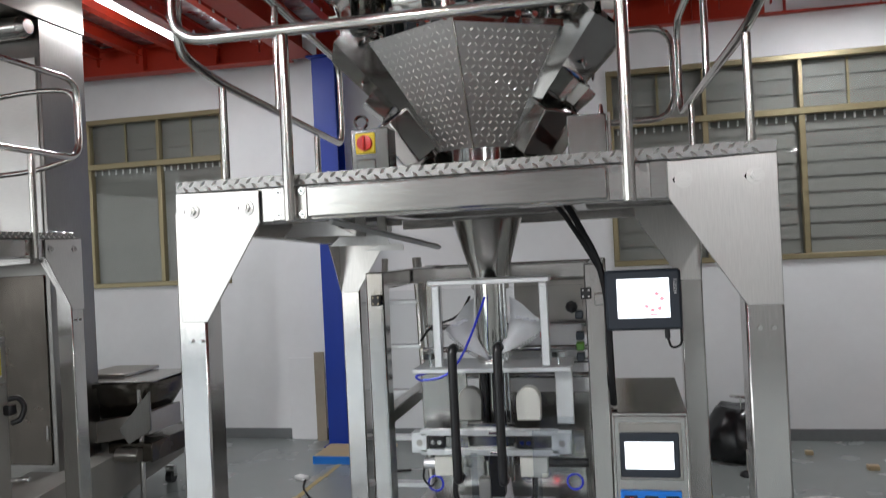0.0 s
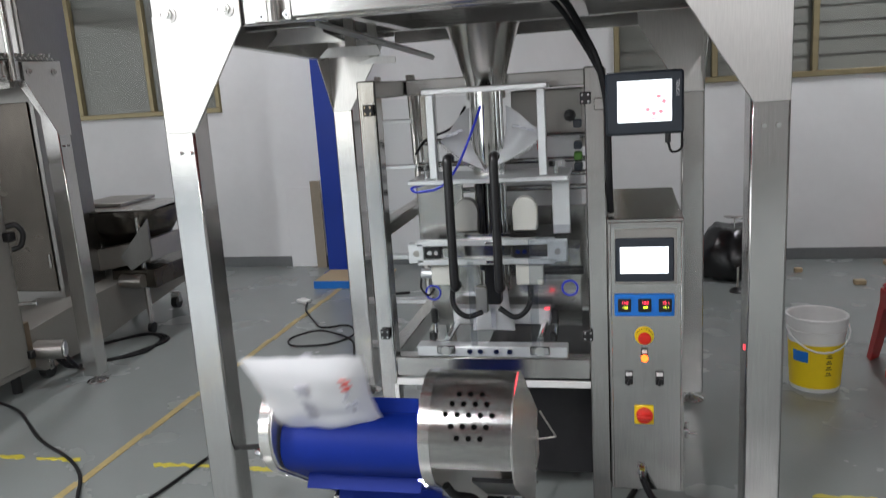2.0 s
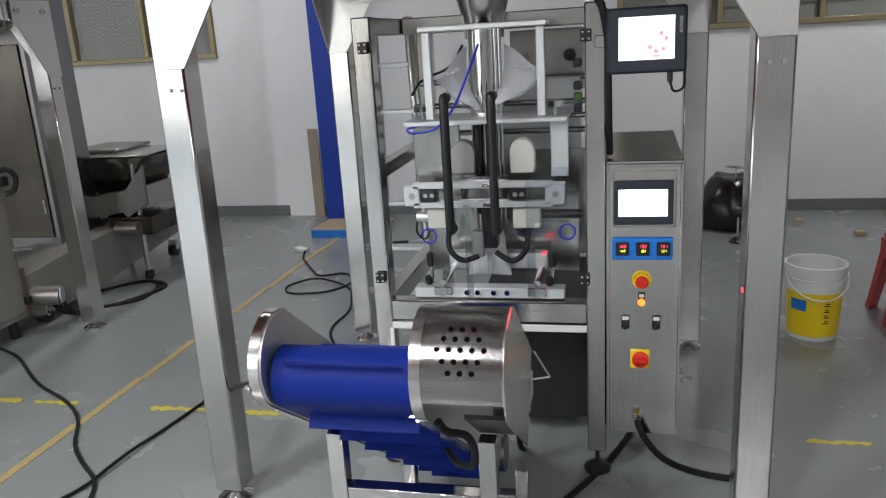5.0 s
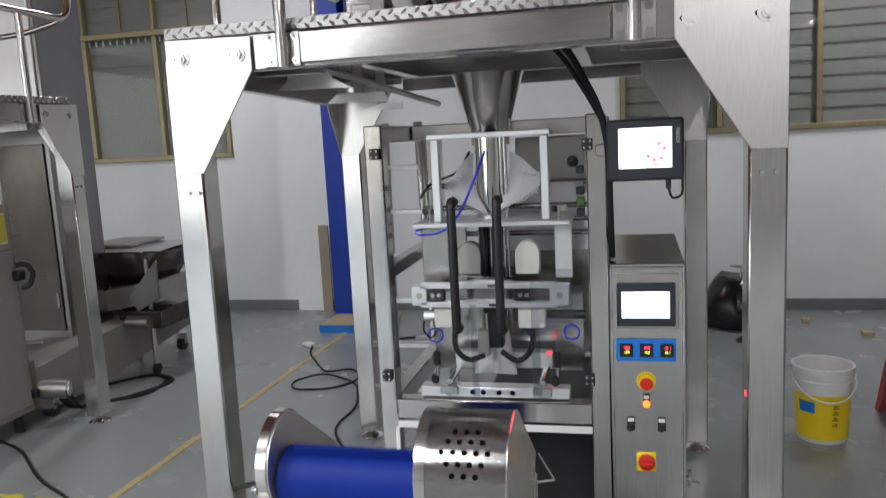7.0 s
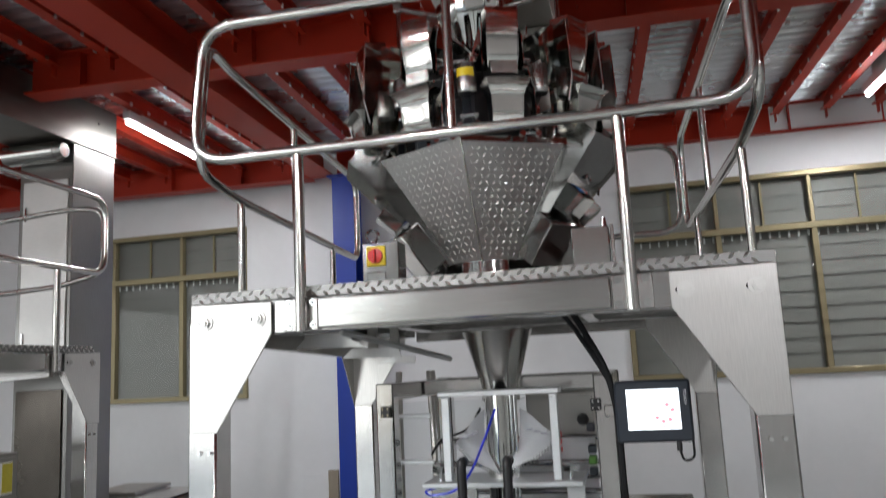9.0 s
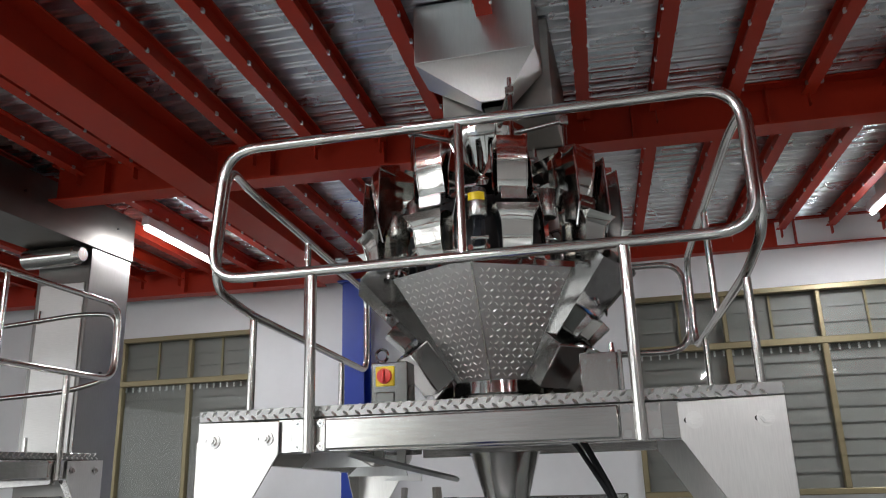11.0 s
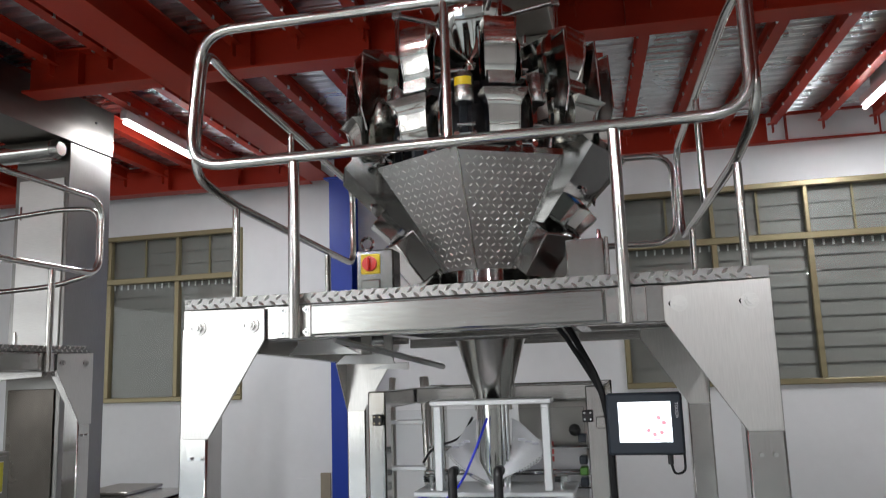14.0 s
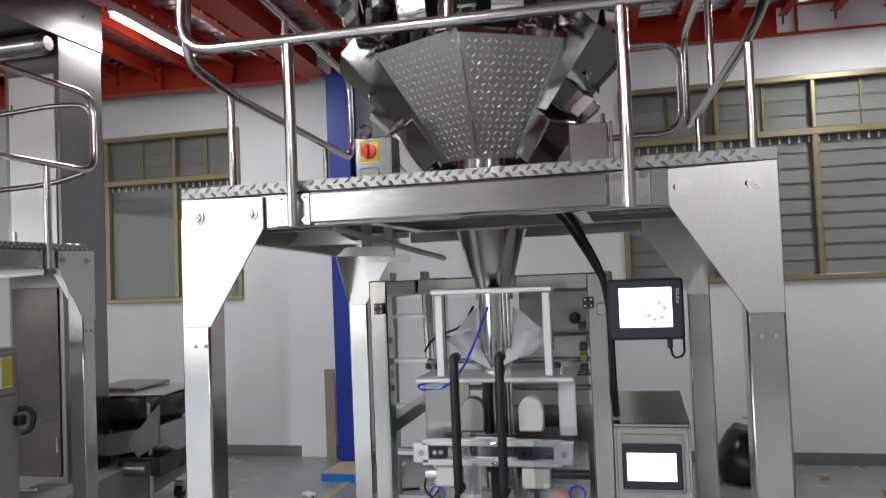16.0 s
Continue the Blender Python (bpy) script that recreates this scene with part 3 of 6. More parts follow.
    for xx, yy, za, zb in ((-0.93, 0.32, 2.056, 2.44), (-0.93, 1.27, 2.056, 2.385), (-0.93, 0.83, 2.44, 2.91),
                           (0.935, 0.3, 2.056, 2.44), (0.86, 1.3, 2.056, 2.39), (0.89, 0.95, 2.42, 2.91)):
        part("rail_post", rod(NB(), (xx, yy, za), (xx, yy, zb), 0.015), TUBE, ob)
    rail_pipe(ob, [(0.82, 1.66, 2.39), (0.82, 1.66, 2.85), (0.1, 1.66, 2.85), (0.1, 1.66, 2.39)], 0.017, 0.12, True)
    return ob


MAIN = platform("stainless steel work platform with guard rails and tread plate deck", 0, 0, "work platforms")
# glowing disc put in for the red spot of photocell light on the leg
part("photocell", rod(NB(), (0.8475, 0.03, 0.857), (0.8445, 0.03, 0.857), 0.009, seg=12), LASER, MAIN, "red photocell light")
SECOND = platform("stainless steel work platform beside a bucket elevator", -2.665, 0.79, "work platforms")
SECOND.rotation_euler = (0, 0, radians(90))
SECOND.scale = (1, 1, 0.972)


# ---- form fill seal machine ----
def hinge(ob, x, z, y=0.33):
    bm = box(NB(), x - 0.018, x + 0.018, y, y + 0.012, z - 0.02, z + 0.02, 0.003)
    h = part("hinge", bm, BLACK, ob, "black plastic door hinge")
    for dx in (-0.01, 0.01):
        for dz in (-0.011, 0.011):
            part("screw", rod(NB(), (x + dx, y - 0.002, z + dz), (x + dx, y + 0.001, z + dz), 0.004, seg=8), CHROME, h)


def bag_machine():
    ob = thing("bag_machine", "stainless steel vertical bag forming and sealing machine", "machine", "", 0, 0, 0)
    posts = [(-0.383, 0.405), (0.413, 0.405), (-0.383, 1.32), (0.413, 1.32)]
    for x, y in posts:
        part("post", box(NB(), x - 0.034, x + 0.034, y - 0.034, y + 0.034, 0.09, 1.715, 0.005), STEEL_V, ob)
        bm = NB()
        lathe(bm, [(0, 0), (0.05, 0), (0.05, 0.012), (0.03, 0.028), (0.012, 0.034), (0, 0.034)], (x, y, 0), 24)
        rod(bm, (x, y, 0.03), (x, y, 0.095), 0.009)
        part("foot", bm, BLACK, ob, "black rubber levelling foot")
    for z0, z1 in ((0.605, 0.683), (1.65, 1.712)):
        part("cross_rail", box(NB(), -0.349, 0.379, *((0.372, 0.436) if z0 < 1 else (0.8, 0.86)), z0, z1, 0.004), STEEL_H, ob)
        part("cross_rail", box(NB(), -0.349, 0.379, 1.29, 1.35, z0, z1, 0.004), STEEL_H, ob)
        for x in (-0.383, 0.413):
            part("side_rail", box(NB(), x - 0.03, x + 0.03, 0.44, 1.285, z0, z1, 0.004), STEEL, ob)
    for x in (-0.383, 0.413):
        part("side_rail", box(NB(), x - 0.028, x + 0.028, 0.44, 1.285, 1.14, 1.19, 0.004), STEEL, ob)
    part("white_edge", box(NB(), -0.35, 0.38, 0.36, 0.371, 0.575, 0.6, 0.002), WHITE, ob)
    part("white_edge", box(NB(), -0.36, -0.345, 0.36, 0.371, 0.3, 0.574, 0.002), WHITE, ob)
    part("back_panel", box(NB(), -0.33, 0.37, 1.0, 1.012, 0.69, 1.15, 0.002), STEEL, ob)
    part("panel", box(NB(), -0.28, 0.34, 0.74, 0.75, 0.69, 1.05, 0.002), STEEL_H, ob)
    part("film_cover", box(NB(), 0.06, 0.37, 0.95, 1.25, 1.40, 1.64, 0.004), STEEL_DULL, ob)
    # black block put in for the deep shadow under the machine
    part("under_shade", box(NB(), -0.06, 0.375, 0.62, 1.25, 0.10, 0.6, 0.004), CORE, ob)
    for x, z in ((-0.376, 1.612), (0.384, 1.612), (-0.38, 0.778), (0.374, 0.778)):
        hinge(ob, x, z, 0.352)
    door = part("door", box(NB(), -0.36, 0.372, 0.360, 0.366, 0.69, 1.644, 0.002), ACRYLIC, ob, "clear acrylic guard door")
    door.visible_shadow = False
    # door handles
    for x, z0, z1 in ((-0.092, 0.955, 1.445), (0.07, 0.95, 1.447)):
        bm = NB()
        pipe(bm, rounded([(x, 0.362, z1 - 0.015), (x, 0.315, z1 - 0.01), (x, 0.315, z0 + 0.01), (x, 0.362, z0 + 0.015)], 0.02), 0.0165, 12)
        h = part("door_handle", bm, BLACK, ob, "long black door handle")
        for z in (z1 - 0.015, z0 + 0.015):
            part("handle_end", rod(NB(), (x, 0.358, z), (x, 0.33, z), 0.019), BLACK, h)
    # forming tube and funnel
    bm = NB()
    lathe(bm, [(0.145, 1.90), (0.14, 1.895), (0.078, 1.69), (0.076, 1.62), (0.073, 1.62), (0.075, 1.69), (0.135, 1.895), (0.14, 1.90)], (-0.012, 0.75, 0), 40)
    part("funnel", bm, TUBE, ob, "polished steel infeed funnel")
    bm = NB()
    lathe(bm, [(0.062, 0.88), (0.062, 1.66), (0.059, 1.66), (0.059, 0.88)], (0.008, 0.62, 0), 36)
    part("forming_tube", bm, MIRROR, ob, "polished forming tube")
    for dx in (0.055, 0.07):
        part("film_guide", rod(NB(), (dx, 0.565, 0.95), (dx, 0.565, 1.66), 0.006), CHROME, ob)
    # collar: two wings of film drawn round the tube, their lower edges perforated
    for top, out, low in (((-0.05, 0.585, 1.60), (-0.164, 0.55, 1.475), (0.004, 0.535, 1.362)), ((0.085, 0.585, 1.60), (0.242, 0.55, 1.49), (0.006, 0.535, 1.362))):
        T, O, L = Vector(top), Vector(out), Vector(low)
        bm = NB()
        rows, n = [], 10
        for i in range(n + 1):
            t = i / n
            a, b = L.lerp(T, t), L.lerp(O, t)
            a += Vector((math.copysign(0.028, T.x) * math.sin(math.pi * t), 0.02 * math.sin(math.pi * t), -0.01 * math.sin(math.pi * t)))
            b += Vector((0, 0, -0.018 * math.sin(math.pi * t)))
            rows.append([bm.verts.new(a.lerp(b, k / 6) + Vector((0, -0.03 * math.sin(math.pi * k / 6) * t, 0.006 * math.sin(5 * k + i)))) for k in range(7)])
        for r0, r1 in zip(rows, rows[1:]):
            for k in range(6):
                bm.faces.new((r0[k], r0[k + 1], r1[k + 1], r1[k]))
        bmesh.ops.solidify(bm, geom=bm.faces[:], thickness=0.002)
        wing = part("forming_shoulder", bm, FILM, ob, "film drawn over the forming shoulder")
        bm = NB()
        for i in range(1, 22):
            t = i / 22
            for off in (0.0, 0.010):
                p = L.lerp(O, t) + Vector((0, -0.008, -0.018 * math.sin(math.pi * t) - 0.006 + off))
                rod(bm, p, p + Vector((0, -0.002, 0)), 0.003, seg=6)
        part("perforated_edge", bm, CHROME, wing)
        bm = NB()
        for k in range(3):
            c = L.lerp(T, 0.75).lerp(O, 0.35 + 0.15 * k)
            box(bm, c.x - 0.012, c.x + 0.012, c.y - 0.04, c.y - 0.038, c.z - 0.006, c.z + 0.003)
        part("print", bm, PRINT_GREY, wing)
    bm = NB()
    box(bm, -0.205, 0.25, 0.46, 0.56, 1.652, 1.672, 0.003)
    part("top_bar", bm, ALU, ob)
    for x in (-0.18, 0.225):
        part("stanchion", box(NB(), x - 0.015, x + 0.015, 0.475, 0.505, 1.345, 1.652, 0.003), ALU, ob)
    part("shelf", box(NB(), -0.275, 0.315, 0.45, 0.72, 1.325, 1.343, 0.003), ALU, ob)
    for x in (-0.215, 0.27):
        bm = NB()
        rod(bm, (x, 0.5, 1.343), (x, 0.5, 1.375), 0.008)
        rod(bm, (x, 0.5, 1.375), (x, 0.5, 1.395), 0.032, seg=8)
        part("star_knob", bm, CHROME, ob, "chrome star knob")
    part("ball_knob", lathe(NB(), [(0.001, -0.024), (0.017, -0.017), (0.024, 0), (0.017, 0.017), (0.001, 0.024)], (0.318, 0.62, 1.545), 16), BLACK, ob, "black ball knob")
    # film roll behind the shoulder
    part("film_sheet", prism(NB(), [(0.9, 1.45), (0.905, 1.45), (1.06, 1.0), (1.055, 1.0)], "x", -0.12, 0.34), FILM, ob, "white film running over rollers")
    bm = NB()
    for k in range(3):
        box(bm, 0.17, 0.185, 0.872, 0.876, 1.40 + k * 0.03, 1.425 + k * 0.03)
        box(bm, 0.195, 0.21, 0.872, 0.876, 1.40 + k * 0.03, 1.42 + k * 0.03)
    part("print", bm, PRINT_RED, ob, "red print on the film")
    for z, y in ((1.36, 0.86), (1.30, 0.9), (1.25, 0.84), (1.45, 0.92)):
        part("guide_roller", rod(NB(), (-0.33, y, z), (0.37, y, z), 0.012), CHROME, ob)
    for z in (1.42, 1.50, 1.34, 1.38):
        part("side_fitting", box(NB(), 0.33, 0.36, 0.6, 0.66, z, z + 0.03, 0.004), DARK if z != 1.38 else GREENP, ob)
    # film drive: belt frames left and right of the tube
    part("drive_plate", box(NB(), -0.27, -0.09, 0.56, 0.575, 1.06, 1.325, 0.003), STEEL, ob)
    part("drive_plate", box(NB(), 0.25, 0.315, 0.52, 0.53, 1.12, 1.325, 0.003), ALU, ob)
    for x in (-0.07, 0.15):
        bm = NB()
        pts = [(x - 0.045, 1.14), (x + 0.045, 1.14), (x + 0.045, 1.22)] + [(x + 0.045 * math.cos(radians(a)), 1.22 + 0.045 * math.sin(radians(a))) for a in range(15, 180, 15)] + [(x - 0.045, 1.22)]
        prism(bm, pts, "y", 0.49, 0.54, 0.004)
        part("belt_cover", bm, CREAM if x > 0 else STEEL_DULL, ob, "rounded drive belt cover")
    for x in (-0.02, 0.025):
        part("draw_belt", box(NB(), x - 0.012, x + 0.012, 0.52, 0.56, 0.98, 1.32, 0.006), BLACK, ob)
    for z0, z1 in ((1.10, 1.122), (1.028, 1.05)):
        part("clamp_bar", box(NB(), -0.25, 0.26, 0.42, 0.45, z0, z1, 0.002), ALU, ob)
    for a, b in ((-0.285, -0.225), (0.235, 0.305)):
        bm = box(NB(), a, b, 0.42, 0.47, 1.036, 1.112, 0.003)
        part("clamp_block", bm, ALU, ob)
        part("clamp_hole", rod(NB(), ((a + b) / 2 + 0.002, 0.418, 1.074), ((a + b) / 2 + 0.002, 0.421, 1.074), 0.012), STEEL_DULL, ob)
    for x in (-0.19, 0.14):
        bm = box(NB(), x - 0.03, x + 0.03, 0.425, 0.46, 1.052, 1.098, 0.002)
        part("guide_block", bm, BLACK, ob)
        bm = NB()
        for dx in (-0.012, 0.012):
            rod(bm, (x + dx, 0.42, 1.075), (x + dx, 0.426, 1.075), 0.009, seg=10)
        part("screw", bm, CHROME, ob)
    part("slide_plate", box(NB(), -0.075, 0.1, 0.445, 0.46, 1.05, 1.14, 0.002), STEEL_H, ob)
    for x in (0.01, 0.012):
        part("set_screw", rod(NB(), (x, 0.418, 1.111 if x == 0.01 else 1.039), (x + 0.03, 0.418, 1.111 if x == 0.01 else 1.039), 0.006), CHROME, ob)
    for a, b in ((-0.205, -0.11), (0.115, 0.215)):
        bm = box(NB(), a, b, 0.44, 0.5, 0.945, 1.02, 0.004)
        for px, pz in ((a + 0.01, 0.955), (b - 0.01, 0.955), (a + 0.01, 1.01), (b - 0.01, 1.01)):
            rod(bm, (px, 0.437, pz), (px, 0.441, pz), 0.004, seg=8)
        part("junction_box", bm, CREAM, ob, "cream electrical junction box")
    part("air_cylinder", rod(NB(), (-0.25, 0.47, 0.985), (-0.2, 0.47, 0.985), 0.02), ALU, ob)
    part("black_shaft", rod(NB(), (0.2, 0.5, 0.985), (0.36, 0.5, 0.985), 0.017), BLACK, ob)
    part("seal_bar", box(NB(), -0.005, 0.05, 0.47, 0.53, 0.86, 1.02, 0.004), BLACK, ob, "black vertical seal heater")
    part("seal_head", box(NB(), -0.045, 0.0, 0.46, 0.5, 0.83, 0.93, 0.003), STEEL_DULL, ob)
    for pts in ([(-0.13, 0.47, 0.945), (-0.135, 0.45, 0.86), (-0.08, 0.44, 0.815), (-0.02, 0.46, 0.835)],
                [(0.165, 0.47, 0.945), (0.165, 0.45, 0.86), (0.11, 0.44, 0.81), (0.045, 0.46, 0.85)]):
        part("heater_cable", pipe(NB(), rounded(pts, 0.06), 0.0105), RUBBER, ob, "thick black heater cable")
    part("air_hose", pipe(NB(), rounded([(0.0, 0.53, 1.60), (-0.03, 0.46, 1.50), (-0.085, 0.44, 1.38), (-0.15, 0.44, 1.31), (-0.25, 0.45, 1.30), (-0.27, 0.46, 1.315), (-0.2, 0.47, 1.33)], 0.06), 0.0045, 8), HOSE, ob, "blue air hose")
    for cx, cz in ((-0.205, 0.915), (0.31, 0.93)):
        pts = [(cx + 0.028 * math.cos(a), 0.45, cz + 0.028 * math.sin(a)) for a in np.linspace(0, 2 * math.pi, 16)[:-1]]
        part("air_hose", pipe(NB(), pts, 0.0035, 8, True), HOSE, ob)
    part("sensor_cable", pipe(NB(), rounded([(-0.25, 0.47, 0.98), (-0.255, 0.45, 0.93), (-0.22, 0.44, 0.90), (-0.2, 0.45, 0.93)], 0.02), 0.004, 8), RUBBER, ob)
    part("power_cable", pipe(NB(), rounded([(-0.3, 0.7, 1.42), (-0.25, 0.66, 1.48), (-0.12, 0.62, 1.52), (-0.07, 0.6, 1.60)], 0.08), 0.005, 8), RUBBER, ob)
    # jaws
    jaw = part("front_jaw", box(NB(), -0.262, 0.30, 0.40, 0.46, 0.688, 0.728, 0.003), ALU, ob, "machined aluminium sealing jaw")
    part("rear_jaw", box(NB(), -0.17, 0.22, 0.62, 0.68, 0.735, 0.80, 0.003), ALU, ob)
    for x in (-0.15, 0.20):
        part("guide_rod", rod(NB(), (x, 0.40, 0.745), (x, 0.74, 0.745), 0.013), CHROME, ob)
        bm = box(NB(), x - 0.035, x + 0.035, 0.39, 0.40, 0.70, 0.732, 0.003)
        rod(bm, (x, 0.386, 0.716), (x, 0.39, 0.716), 0.018)
        part("rod_clamp", bm, CHROME, jaw)
    for x in (-0.02, 0.04, -0.06, 0.09):
        part("nut", rod(NB(), (x, 0.39, 0.712), (x, 0.4, 0.712), 0.011, seg=6), CHROME, jaw)
    for x in (-0.2, 0.255):
        bm = NB()
        rod(bm, (x, 0.43, 0.76), (x + 0.005, 0.43, 0.83), 0.009)
        part("lever", bm, CHROME, ob)
        part("lever_grip", box(NB(), x - 0.013, x + 0.013, 0.415, 0.44, 0.80, 0.86, 0.008), BLACK, ob, "black lever grip")
        part("lever_grip", box(NB(), x - 0.025, x + 0.005, 0.415, 0.44, 0.73, 0.77, 0.008), BLACK, ob)
    part("sensor_light", box(NB(), 0.20, 0.222, 0.60, 0.61, 0.80, 0.81, 0.002), LASER, ob, "red photocell light")
    # clear strips hanging in the door
    for a, b, z0, z1 in ((-0.055, -0.03, 0.70, 1.05), (0.17, 0.2, 0.70, 1.13), (0.2, 0.32, 0.98, 1.18)):
        s = part("plastic_strip", box(NB(), a, b, 0.375, 0.377, z0, z1), SHEET, ob, "clear plastic strip")
        s.visible_shadow = False
    return ob, jaw


def film_tube():
    """The filled tube of film below the forming tube, gathered to the jaws."""
    bm = NB()
    rows = []
    for z, w, d in ((0.725, 0.085, 0.006), (0.77, 0.08, 0.03), (0.83, 0.066, 0.05), (0.9, 0.060, 0.055)):
        rows.append([bm.verts.new((0.0 + w * math.copysign(abs(math.cos(a)) ** 0.6, math.cos(a)), 0.58 + d * math.sin(a), z + 0.003 * math.sin(3 * a))) for a in np.linspace(0, 2 * math.pi, 25)[:-1]])
    for r0, r1 in zip(rows, rows[1:]):
        for k in range(24):
            bm.faces.new((r0[k], r0[(k + 1) % 24], r1[(k + 1) % 24], r1[k]))
    bm.faces.new(rows[0]), bm.faces.new(rows[-1][::-1])
    ob = thing("film_tube", "white printed film tube gathered above the sealing jaws", "packaging film")
    part("tube", bm, FILM, ob)
    part("print", box(NB(), 0.0, 0.018, 0.524, 0.527, 0.75, 0.83), PRINT_GREY, ob)
    return ob


def control_cabinet():
    ob = thing("control_cabinet", "brushed stainless steel control cabinet with buttons and screen", "cabinet", "", 0, 0, 0)
    bm = NB()
    prism(bm, [(0.345, 0.192), (0.345, 1.2), (0.85, 1.232), (0.85, 0.192)], "x", 0.449, 0.70, 0.003)
    part("body", bm, STEEL_V, ob)
    bm = NB()
    for a, b, c, d in ((0.449, 0.459, 0.2, 1.19), (0.69, 0.70, 0.2, 1.19), (0.459, 0.69, 1.18, 1.19)):
        box(bm, a, b, 0.337, 0.345, c, d, 0.002)
    part("rim", bm, STEEL, ob)
    part("recess", box(NB(), 0.472, 0.678, 0.341, 0.347, 0.972, 1.166, 0.002), STEEL_DULL, ob, "recess round the screen")
    s = part("operator_screen", box(NB(), 0.473, 0.668, 0.334, 0.342, 0.982, 1.135, 0.004), DARK, ob, "dark touch screen panel")
    part("display", box(NB(), 0.489, 0.649, 0.332, 0.335, 1.012, 1.104), SCREEN, s, "lit white display")
    for r in range(5):
        for c in (0.535, 0.612):
            if random.random() < 0.7:
                part("mark", box(NB(), c, c + 0.016, 0.3305, 0.3325, 1.03 + r * 0.014, 1.034 + r * 0.014), INK_R, s)
    t = part("controller_panel", box(NB(), 0.468, 0.669, 0.334, 0.346, 0.858, 0.936, 0.003), BLUEP, ob, "blue temperature controller panel")
    for i, x in enumerate((0.480, 0.548, 0.616)):
        c = part("controller", box(NB(), x, x + 0.044, 0.328, 0.335, 0.874, 0.922, 0.003), BLACK, t, "black temperature controller")
        bm, by = NB(), NB()
        for k, ch in enumerate(("132", "102", "131")[i]):
            digit(bm, ch, x + 0.010 + k * 0.0092, 0.3265, 0.903, 0.0058, 0.0105)
        for k, ch in enumerate(("130", "102", "131")[i]):
            digit(by, ch, x + 0.013 + k * 0.0072, 0.3265, 0.888, 0.0045, 0.0082)
        part("red_digits", bm, LED_R, t)
        part("yellow_digits", by, LED_Y, t)
    e = part("emergency_stop", lathe(NB(), [(0.0, 0), (0.033, 0), (0.033, -0.004), (0.0, -0.004)], (0.568, 0.344, 0.785), 28, "y"), YELLOW, ob, "yellow emergency stop plate")
    part("mushroom", lathe(NB(), [(0.012, -0.004), (0.012, -0.016), (0.021, -0.018), (0.022, -0.027), (0.017, -0.032), (0.0, -0.034)], (0.568, 0.344, 0.782), 24, "y"), REDP, e, "red mushroom button")
    sign("EMERGENCY", (0.568, 0.339, 0.785), 0.0085, 0.026, e)
    p = part("pilot_lamp", box(NB(), 0.556, 0.580, 0.338, 0.345, 0.690, 0.738, 0.002), BLACK, ob)
    part("legend", box(NB(), 0.559, 0.577, 0.336, 0.3385, 0.722, 0.734), WHITE, p)
    part("lamp_lens", lathe(NB(), [(0.0125, 0), (0.0125, -0.008), (0.009, -0.012), (0.0, -0.013)], (0.568, 0.338, 0.704), 20, "y"), LAMP_O, p, "glowing orange pilot lamp")
    for x in (0.514, 0.619):
        k = part("selector_switch", box(NB(), x - 0.014, x + 0.014, 0.338, 0.345, 0.603, 0.653, 0.002), BLACK, ob, "black selector switch")
        part("legend", box(NB(), x - 0.011, x + 0.011, 0.336, 0.3385, 0.637, 0.650), WHITE, k)
        bm = NB()
        lathe(bm, [(0.012, 0), (0.012, -0.008), (0.0, -0.009)], (x, 0.338, 0.62), 18, "y")
        prism(bm, [(x - 0.008, 0.608), (x + 0.002, 0.606), (x + 0.009, 0.632), (x, 0.634)], "y", 0.318, 0.331, 0.002)
        part("knob", bm, BLACK, k)
    m = part("main_switch", box(NB(), 0.531, 0.598, 0.338, 0.346, 0.452, 0.525, 0.004), YELLOW, ob, "yellow main switch plate")
    bm = NB()
    lathe(bm, [(0.029, 0), (0.028, -0.012), (0.02, -0.016), (0, -0.016)], (0.566, 0.338, 0.489), 28, "y")
    box(bm, 0.541, 0.591, 0.308, 0.324, 0.480, 0.498, 0.005)
    part("rotary_handle", bm, REDP, m, "red rotary handle")
    g = part("cable_gland", rod(NB(), (0.553, 0.345, 0.285), (0.558, 0.30, 0.262), 0.015, 0.013, 12), CHROME, ob, "chrome cable gland")
    part("gland_nut", rod(NB(), (0.554, 0.338, 0.281), (0.556, 0.318, 0.271), 0.018, seg=6), CHROME, g)
    bm = NB()
    rod(bm, (0.70, 0.5, 0.36), (0.73, 0.5, 0.36), 0.012), rod(bm, (0.725, 0.5, 0.33), (0.725, 0.5, 0.39), 0.008), rod(bm, (0.725, 0.5, 0.35), (0.76, 0.49, 0.35), 0.007)
    part("air_valve", bm, CHROME, ob, "chrome air valve")
    return ob


SEG = {"0": "abcdef", "1": "bc", "2": "abdeg", "3": "abcdg"}


def digit(bm, ch, x, y, z, w, h):
    """A seven-segment figure of thin bars."""
    t = w * 0.24
    spans = {"a": (0, w, h - t, h), "d": (0, w, 0, t), "g": (0, w, h / 2 - t / 2, h / 2 + t / 2), "b": (w - t, w, h / 2, h), "c": (w - t, w, 0, h / 2),
             "f": (0, t, h / 2, h), "e": (0, t, 0, h / 2)}
    for s in SEG[ch]:
        a, b, c, d = spans[s]
        box(bm, x + a, x + b, y, y + 0.001, z + c, z + d)


